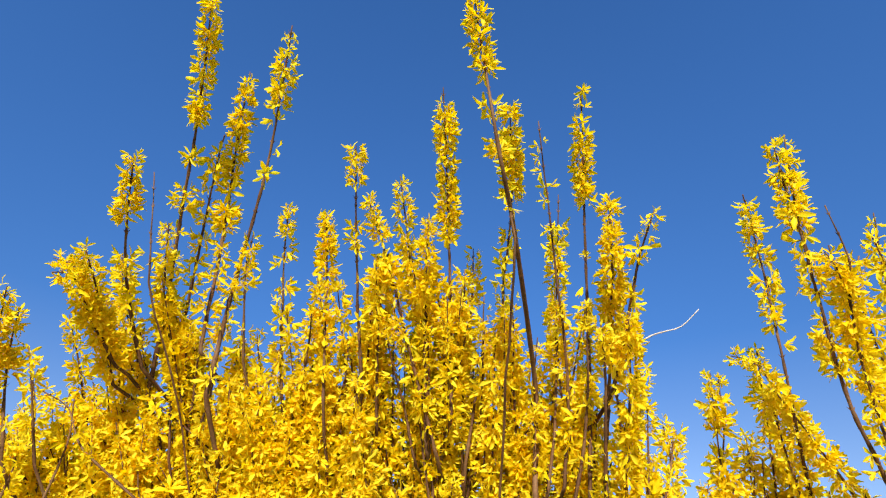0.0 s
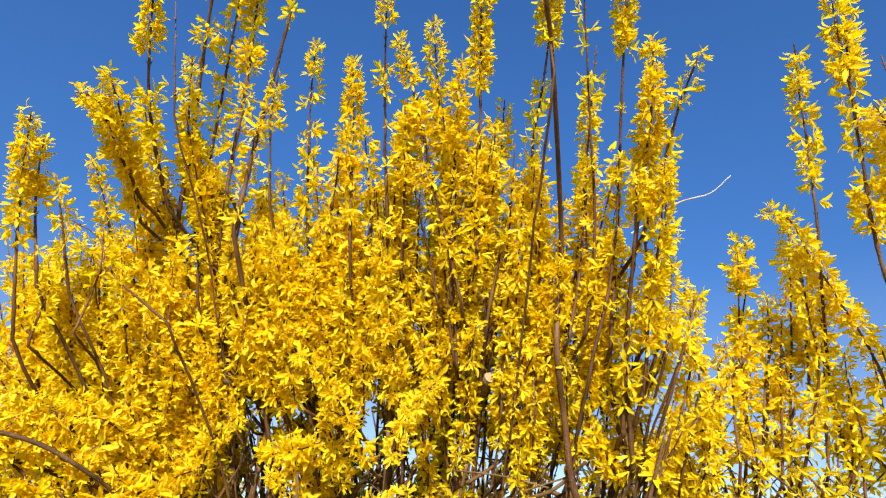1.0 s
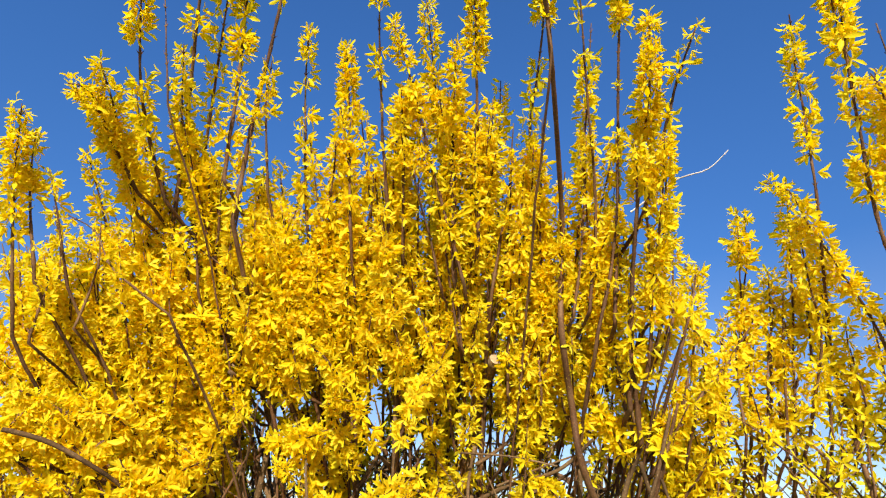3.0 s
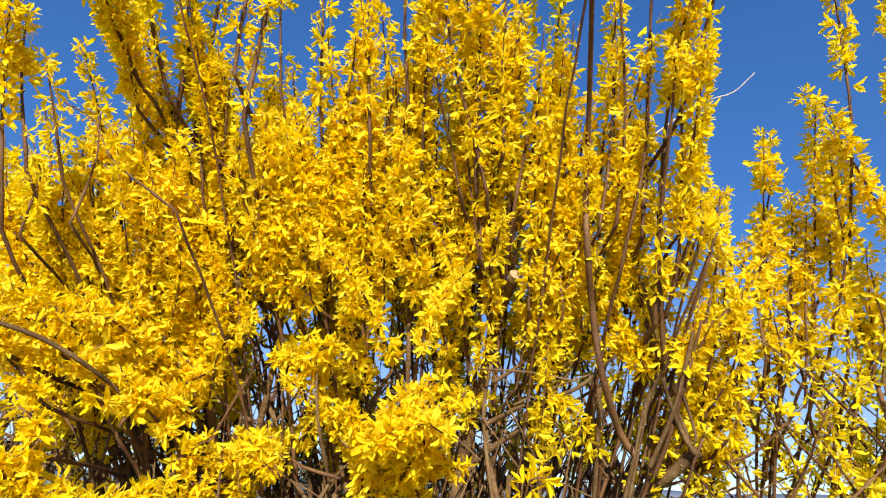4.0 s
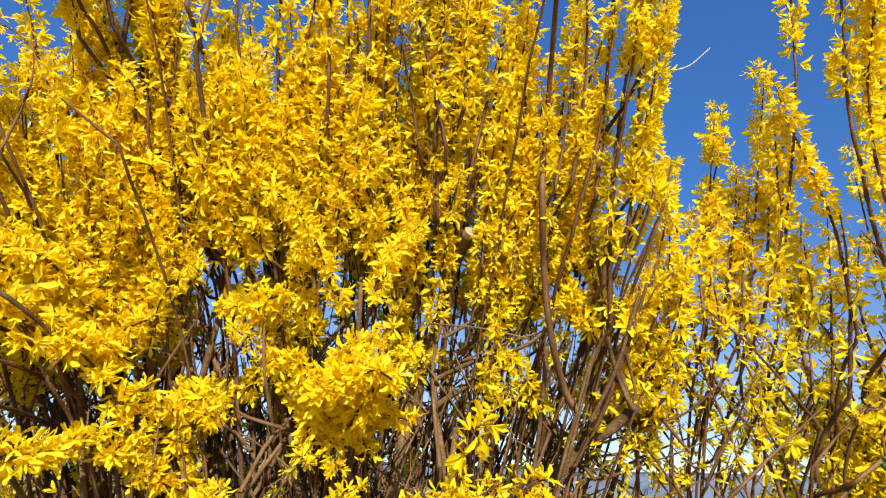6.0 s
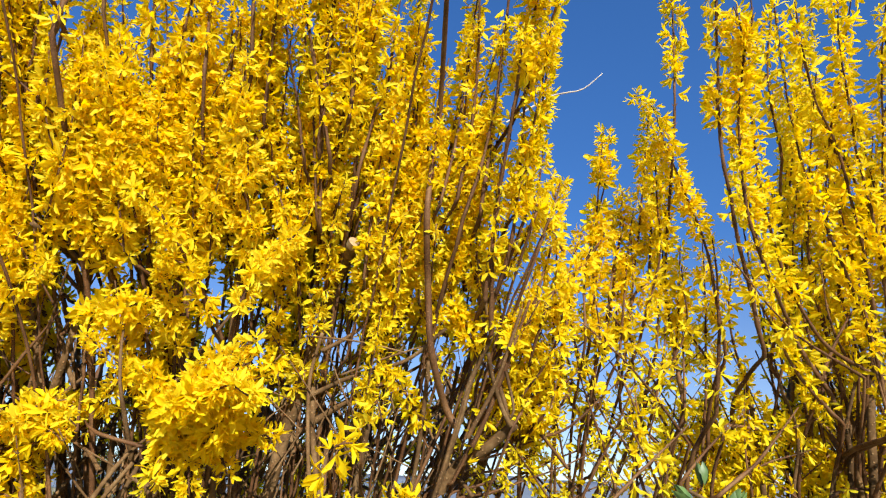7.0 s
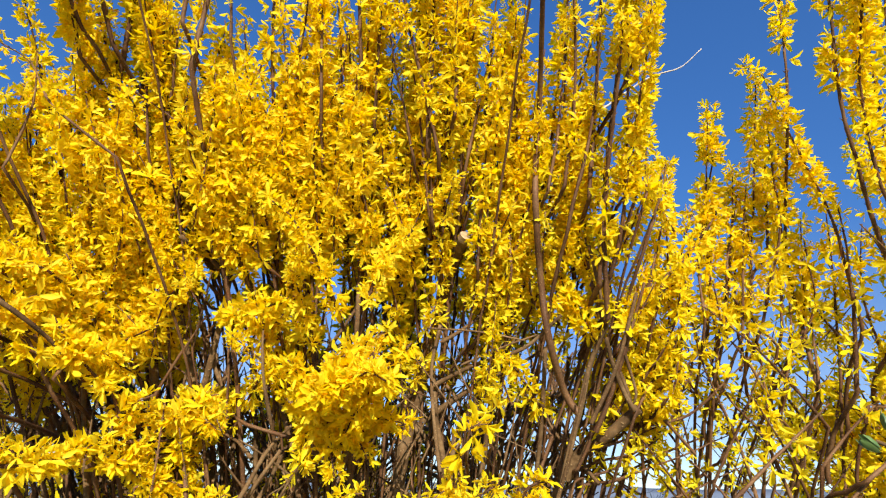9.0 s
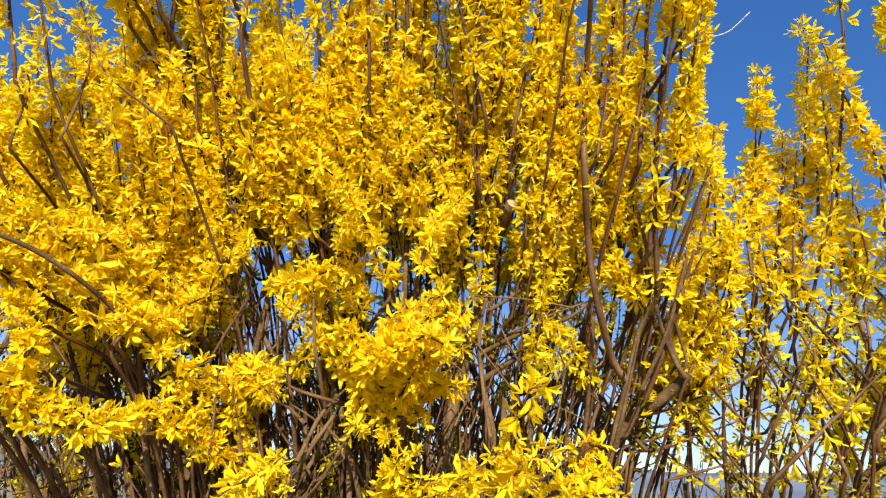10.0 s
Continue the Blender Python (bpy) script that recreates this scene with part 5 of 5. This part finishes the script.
shoot(MIDDLE, 0.0028, [(0.15, 1, 0.8)], (0.570, 1.220, 1.660), (0.560, 1.179, 1.773), (0.582, 1.126, 1.887), size=0.9)
shoot(MIDDLE, 0.0028, [(0.15, 1, 0.8)], (0.660, 1.194, 1.737), (0.660, 1.130, 1.878), (0.661, 1.100, 1.968), size=0.9)
shoot(MIDDLE, 0.0028, [(0.15, 1, 0.8)], (0.702, 1.187, 1.756), (0.701, 1.112, 1.927), (0.680, 1.003, 2.110), size=0.9)
shoot(MIDDLE, 0.0028, [(0.15, 1, 0.8)], (0.735, 1.161, 1.813), (0.727, 1.100, 1.968), (0.704, 1.050, 2.051), size=0.9)
shoot(MIDDLE, 0.0028, [(0.15, 1, 0.8)], (0.766, 1.206, 1.701), (0.758, 1.134, 1.869), (0.747, 1.070, 2.025), size=0.9)
shoot(MIDDLE, 0.0028, [(0.15, 1, 0.8)], (0.809, 1.218, 1.665), (0.805, 1.169, 1.795), (0.797, 1.130, 1.879), size=0.9)
shoot(MIDDLE, 0.0028, [(0.15, 1, 0.8)], (0.543, 1.214, 1.678), (0.538, 1.171, 1.792), (0.530, 1.135, 1.867), size=0.9)
shoot(MIDDLE, 0.0028, [(0.15, 1, 0.8)], (0.620, 1.220, 1.661), (0.621, 1.179, 1.774), (0.639, 1.126, 1.887), size=0.9)
shoot(MIDDLE, 0.0028, [(0.15, 1, 0.8)], (0.680, 1.219, 1.662), (0.675, 1.179, 1.774), (0.685, 1.135, 1.869), size=0.9)

# ---- growth behind and between the main shoots ----
EDGE_X = (-0.61, -0.51, -0.50, -0.53, -0.48, -0.45, -0.35, -0.28, -0.21, -0.18, -0.13, -0.07, -0.04, 0.07, 0.15, 0.18, 0.21, 0.26, 0.29, 0.35, 0.41, 0.41, 0.40)
EDGE_Z = (1.98, 1.90, 1.98, 2.13, 2.15, 2.22, 2.16, 2.14, 2.06, 2.11, 2.19, 2.21, 2.28, 2.25, 2.18, 2.07, 2.19, 2.10, 2.06, 2.17, 2.02, 1.89, 1.79)


def top_of(x, y):
    """The height to which the crown of the first bush reaches at a place."""
    s = (y + 0.005) / 0.805
    return 1.652 + (float(np.interp(0.151 + (x - 0.151) / s, EDGE_X, EDGE_Z)) - 1.652) * s


# openings in the front, through which the stems show: middle and half widths, and how many twigs stay
OPEN = ((-0.29, 1.66, 0.075, 0.11, 0.0), (-0.30, 1.50, 0.09, 0.06, 0.1), (0.138, 1.79, 0.05, 0.04, 0.0), (0.05, 1.62, 0.19, 0.08, 0.25), (0.30, 1.62, 0.10, 0.09, 0.35), (-0.06, 1.70, 0.06, 0.06, 0.3))


def kept(x, z, rng):
    for cx, cz, rx, rz, share in OPEN:
        if abs(x - cx) < rx and abs(z - cz) < rz:
            return rng.random() < share
    return True


fill = random.Random(11)
for k in range(175):
    x0 = fill.uniform(-0.66, 0.44)
    z = 1.9
    for _ in range(6):
        y = front_of(z)
        x = 0.1 + (y + 0.02) / 0.82 * (x0 - 0.1)
        z = top_of(x, y)
    z -= (abs(fill.gauss(0, 0.08)) if k % 2 else fill.uniform(0.05, 0.4)) + 0.03
    deep = fill.uniform(-0.05, 0.10) if k % 4 else fill.uniform(0.1, 0.22)
    low = max(1.5, z - fill.uniform(0.3, 0.5))
    half = (low + z) / 2
    spread = 0.55 * (z - low)
    if not all(kept(x * (1 - spread * f), z + (low - z) * f, fill) for f in (0.0, 0.4, 0.8)):
        continue
    shoot(LEFT, fill.uniform(0.0024, 0.0034), [(0.15, 0.97, fill.uniform(0.6, 0.95))], (x * (1 - spread) + fill.gauss(0, 0.02), front_of(low) + deep + 0.06, low),
          (x * (1 - spread * 0.35) + fill.gauss(0, 0.008), front_of(half) + deep + 0.01, half), (x, front_of(z) + deep, z), plain=True, size=0.84)
for k in range(230):
    z = fill.uniform(1.56, 1.95)
    x = fill.uniform(-0.85, 0.45)
    y = front_of(z) + (fill.uniform(-0.05, 0.05) if k % 2 else fill.uniform(0.06, 0.25))
    if z > top_of(x, y) - 0.08 or not (kept(x, z, fill) and kept(x, z + 0.08, fill)):
        continue
    reach = fill.uniform(0.10, 0.22)
    tip = (x + 0.5 * reach * (x + 0.1) + fill.gauss(0, 0.03), y - reach * fill.uniform(0.1, 0.5), z + reach * fill.uniform(0.3, 0.9))
    shoot(LEFT, 0.0022, [(0.1, 1, fill.uniform(0.7, 1.0))], (x + fill.gauss(0, 0.04), y + 0.08, z - reach * 0.6), (x, y, z), tip, name="twig", down=False, size=0.86, plain=True, gap=0.8)
# bunches over the bare middle of the shoots
for k in range(64):
    x, z = (fill.uniform(-0.30, -0.04), fill.uniform(1.79, 1.96)) if k % 2 else (fill.uniform(-0.66, -0.42), fill.uniform(1.70, 1.95))
    y = front_of(z) + fill.uniform(-0.07, 0.0)
    reach = fill.uniform(0.10, 0.18)
    shoot(LEFT, 0.0022, [(0.1, 1, 0.9)], (x + fill.gauss(0, 0.02), y + 0.08, z - reach * 0.7), (x, y, z), (x + 0.4 * reach * (x + 0.1) + fill.gauss(0, 0.02), y - reach * 0.25, z + reach * 0.7), name="twig", down=False, size=0.88, plain=True, gap=0.8)
for _ in range(16):
    x, z = fill.uniform(-0.20, -0.10), fill.uniform(1.82, 1.94)
    y = front_of(z) + fill.uniform(-0.06, 0.02)
    shoot(LEFT, 0.0022, [(0.1, 1, 0.9)], (x + fill.gauss(0, 0.02), y + 0.07, z - 0.09), (x, y, z), (x + fill.gauss(0, 0.03), y - 0.03, z + 0.09), name="twig", down=False, size=0.88, plain=True, gap=0.8)
for _ in range(80):
    x, y, z = fill.uniform(-1.5, 0.42), fill.uniform(1.45, 2.2), fill.uniform(1.3, 1.68)
    shoot(LEFT, 0.003, [(0.2, 1, 0.6)], (x * 0.8, y + 0.03, z - 0.4), (x * 0.92, y, z - 0.2), (x, y, z), plain=True)
for k in range(1250):
    y = fill.uniform(1.17, 2.25) if k < 900 else fill.uniform(1.22, 1.55)
    x, z = fill.uniform(-0.85, 0.30) * y, (fill.uniform(1.15, 1.58) if k % 4 else fill.uniform(1.5, 1.72)) + 0.06 * (y - 1)
    way = Vector((0.5 * x / y + fill.gauss(0, 0.45), fill.gauss(-0.1, 0.4), 1)).normalized() * fill.uniform(0.15, 0.4)
    if k % 3 == 0:
        way = Vector((fill.gauss(0, 1), fill.gauss(0, 0.5), 0.6)).normalized() * fill.uniform(0.1, 0.25)
    bend = Vector((fill.gauss(0, 0.015), fill.gauss(0, 0.015), 0))
    a, c = Vector((x, y, z)) - way / 2, Vector((x, y, z)) + way / 2
    shoot(LEFT, fill.choice((0.0013, 0.0016, 0.002, 0.0026, 0.004)) * (1 if y < 1.6 else 2.5), [(0.6, 1, 0.3)] if k % 6 == 0 else [], a, Vector((x, y, z)) + bend, c, name="twig", down=False, mat=fill.choice((BARK, TRUNK, TWIG, TWIG)))
for _ in range(22):
    y = fill.uniform(1.0, 1.4)
    x = 1.08 + fill.uniform(0.0, 0.7)
    z = fill.uniform(1.9, 2.5)
    shoot(RIGHT, fill.uniform(0.0028, 0.004), [(0.2, 0.97, 0.5)], (x + 0.06, y + 0.08, z - 0.75), (x + 0.02, y + 0.03, z - 0.35), (x, y, z), plain=True)
for _ in range(170):
    x, z = fill.uniform(1.0, 1.65), fill.uniform(1.22, 1.70)
    y = front_of(z) + fill.uniform(0.03, 0.45)
    shoot(RIGHT, 0.003, [(0.1, 1, 0.5)], (x + 0.05, y + 0.12, z - 0.18), (x, y + 0.05, z - 0.08), (x + fill.gauss(0, 0.06), y, z), name="twig", down=False, size=1.0, plain=True)
# upright shoots that lean out of the right-hand bush
for _ in range(26):
    z, deep = fill.uniform(2.1, 2.55), fill.uniform(-0.03, 0.25)
    x = fill.uniform(0.98, 1.5) + 0.3 * deep
    low = fill.uniform(1.45, 1.6)
    half = 0.5 * (low + z)
    shoot(RIGHT, fill.uniform(0.0034, 0.0046), [(0.25, 0.97, fill.uniform(0.4, 0.6))], (x + 0.22, front_of(low) + deep, low), (x + 0.08, front_of(half) + deep, half), (x, front_of(z) + deep, z), plain=True, size=1.0)
# upright shoots of the middle bush
for _ in range(3):
    x, y, z = fill.uniform(0.52, 0.98), fill.uniform(1.12, 1.4), fill.uniform(1.55, 1.84)
    shoot(MIDDLE, 0.0026, [(0.15, 1, 0.5)], (x + fill.gauss(0, 0.02), y + 0.06, z - 0.38), (x + fill.gauss(0, 0.008), y + 0.03, z - 0.18), (x, y, z), plain=True, size=0.84)
# thin crossing branches of the middle bush
for k in range(64):
    x, y, z = fill.uniform(0.46, 1.05), fill.uniform(1.2, 1.6), fill.uniform(1.32, 1.72)
    way = Vector((fill.choice((-1, 1)) * fill.uniform(0.4, 1.2), fill.gauss(0, 0.2), 1)).normalized() * fill.uniform(0.2, 0.5)
    bend = Vector((fill.gauss(0, 0.008), fill.gauss(0, 0.01), fill.uniform(-0.02, 0.01)))
    a, c = Vector((x, y, z)) - way / 2, Vector((x, y, z)) + way / 2
    shoot(MIDDLE, fill.choice((0.0016, 0.002, 0.0026, 0.0032)), [(0.1, 1, fill.choice((0.1, 0.2, 0.45)))], a, Vector((x, y, z)) + bend, c, name="twig", down=False, size=0.8, plain=True)
for _ in range(60):
    y, z = fill.uniform(1.6, 2.2), fill.uniform(1.3, 1.78)
    x = 0.2 + (y - 0.2) * fill.uniform(0.85, 1.5)
    shoot(RIGHT, 0.0035, [(0.1, 1, 0.6)], (x - 0.05, y + 0.1, z - 0.45), (x - 0.02, y + 0.04, z - 0.2), (x, y, z), plain=True, size=1.1, gap=1.2)
# stems in the shade of the right-hand bush
for k in range(420):
    y, z = fill.uniform(1.25, 2.2), fill.uniform(1.15, 1.75)
    x = 0.2 + (y - 0.2) * fill.uniform(0.85, 1.5)
    way = Vector((fill.gauss(0, 0.4), fill.gauss(0, 0.3), 1)).normalized() * fill.uniform(0.2, 0.45)
    a, c = Vector((x, y, z)) - way / 2, Vector((x, y, z)) + way / 2
    shoot(RIGHT, fill.choice((0.002, 0.003, 0.0045, 0.007)), [(0.5, 1, 0.3)] if k % 3 == 0 else [], a, Vector((x + fill.gauss(0, 0.012), y, z)), c, name="twig", down=False, mat=fill.choice((BARK, TRUNK)), plain=True)

# ---- a dead twig, a sawn stub, budding twig near the path, evergreen shrubs behind ----
trunk(LEFT, (0.0022, 0.0020, 0.0014, 0.0009), (0.430, 1.139, 2.121), (0.507, 1.097, 2.167), (0.540, 1.082, 2.176), (0.575, 1.066, 2.181), (0.608, 1.039, 2.207), name="dead_twig", mat=PALE)["label"] = "bare bleached dead twig"
stub = trunk(LEFT, (0.0105, 0.0098, 0.0098), (0.131, 1.145, 1.777), (0.134, 1.120, 1.784), (0.137, 1.100, 1.788), name="stub")
stub["label"] = "sawn-off branch stub with a pale cut face"
end = np.array((0.137, 1.100, 1.788)) - LEFT.base
axis = basis(np.array((0.25, -0.85, 0.35)), 0)
disc_verts, disc_faces = [tuple(end + axis @ np.array((0, 0, 0.004)))], []
for k in range(14):
    a = 2 * math.pi * k / 14
    r = 0.0103 + 0.0008 * math.sin(3 * a)
    disc_verts += [tuple(end + axis @ np.array((r * math.cos(a), r * math.sin(a), 0.003))), tuple(end + axis @ np.array((r * math.cos(a), r * math.sin(a), -0.010)))]
for k in range(14):
    i, j = 1 + 2 * k, 1 + 2 * ((k + 1) % 14)
    disc_faces += [(0, i, j), (i, i + 1, j + 1, j)]
mesh_object("cut_face", disc_verts, disc_faces, CUT, stub, smooth=False)


def bud_twig():
    root = tagged(new("budding_twig"), "thin woody twig with opening green leaf buds", "twig")
    root.location = (0.46, 0.62, 0.0)
    base = np.array((0.46, 0.62, 0.0))
    path = [(0.47, 0.66, 0.0), (0.455, 0.60, 0.7), (0.425, 0.56, 1.25), (0.400, 0.572, 1.375), (0.374, 0.590, 1.404)]
    line = smooth_line(path, 0.02)
    verts, faces = tube(line - base, np.linspace(0.0032, 0.0014, len(line)))
    mesh_object("stem", verts, faces, TWIG, root)
    rng = random.Random(4)
    for place, way in (((0.381, 0.583, 1.408), (0.1, 0.1, 1)), ((0.373, 0.587, 1.397), (-0.7, 0, 0.5)), ((0.395, 0.577, 1.390), (0.2, -0.2, 0.9)),
                       ((0.416, 0.600, 1.393), (0.4, -0.2, 0.8)), ((0.403, 0.567, 1.378), (0.5, 0, 0.7)), ((0.412, 0.560, 1.345), (-0.6, 0.1, 0.7)), ((0.43, 0.56, 1.25), (0.6, 0, 0.7))):
        turn = basis(np.array(way), rng.uniform(0, 6))
        vs, fs = [], []
        for leaf in range(4):
            a0, o = leaf * math.pi / 2, len(vs)
            for f, w in ((0, 0.15), (0.3, 0.8), (0.65, 0.9), (1, 0.1)):
                r = 0.0016 + 0.0030 * math.sin(f * 2.6)
                for s in (-1, 0, 1):
                    a = a0 + s * 0.75 * w
                    vs.append(tuple(np.array(place) - base + turn @ np.array((r * math.cos(a), r * math.sin(a), 0.0155 * f))))
            for k in range(3):
                fs += [(o + 3 * k, o + 3 * k + 1, o + 3 * k + 4, o + 3 * k + 3), (o + 3 * k + 1, o + 3 * k + 2, o + 3 * k + 5, o + 3 * k + 4)]
        mesh_object("bud", vs, fs, GREEN, root, "small green opening bud")
    return root


bud_twig()


def evergreen(x, y, height, width, seed, label):
    """A low dense conifer: a short trunk, branches and sprays of needles."""
    rng = random.Random(seed)
    root = tagged(new("evergreen_shrub"), label, "shrub", "evergreen shrubs")
    root.location = (x, y, 0)
    line = smooth_line([(0, 0, -0.02), (0.02, 0, height * 0.5), (0, 0, height * 0.96)], 0.08)
    verts, faces = tube(line, np.linspace(0.03, 0.006, len(line)))
    mesh_object("trunk", verts, faces, TRUNK, root)
    verts, faces, bverts, bfaces = [], [], [], []
    for k in range(95):
        z = height * rng.uniform(0.12, 0.97)
        a = rng.uniform(0, 6.28)
        reach = width * (1.05 - 0.45 * (z / height) ** 3) * rng.uniform(0.7, 1.1)
        start = np.array((0.01, 0, z * 0.94))
        stop = np.array((math.cos(a) * reach, math.sin(a) * reach, z + 0.10 * reach))
        sag = (start + stop) / 2 + np.array((0, 0, -0.04))
        twig = smooth_line([start, sag, stop], 0.045)
        tv, tf = tube(twig, np.linspace(0.005, 0.0016, len(twig)), 4)
        o = len(bverts)
        bverts += tv
        bfaces += [tuple(i + o for i in f) for f in tf]
        for c in twig[2:]:
            for _ in range(22):
                way = (stop - start) / (np.linalg.norm(stop - start)) * rng.uniform(0.2, 0.9) + np.array([rng.gauss(0, 0.6) for _ in range(3)])
                way *= rng.uniform(0.03, 0.06) / np.linalg.norm(way)
                side = np.cross(way, (0.3, 0.2, 0.9))
                side *= 0.0013 / (np.linalg.norm(side) + 1e-9)
                p = c + np.array([rng.gauss(0, 0.012) for _ in range(3)])
                o = len(verts)
                verts += [tuple(p - side), tuple(p + side), tuple(p + way)]
                faces.append((o, o + 1, o + 2))
    mesh_object("branch_wood", bverts, bfaces, TRUNK, root)["kind"] = "stuff"
    needles = mesh_object("needles", verts, faces, NEEDLE, root, smooth=False)
    needles["kind"] = "stuff"
    return root


# first three are made taller and wider to darken bright sky gaps
evergreen(-0.95, 2.55, 1.78, 0.85, 1, "low dark green evergreen shrub behind the bush")
evergreen(-0.15, 2.6, 1.72, 0.8, 2, "low dark green evergreen shrub behind the bush")
evergreen(-1.75, 2.45, 1.70, 0.8, 3, "low dark green evergreen shrub behind the bush")
evergreen(0.66, 1.72, 1.40, 0.24, 4, "small dark pine with long needles behind the branches")
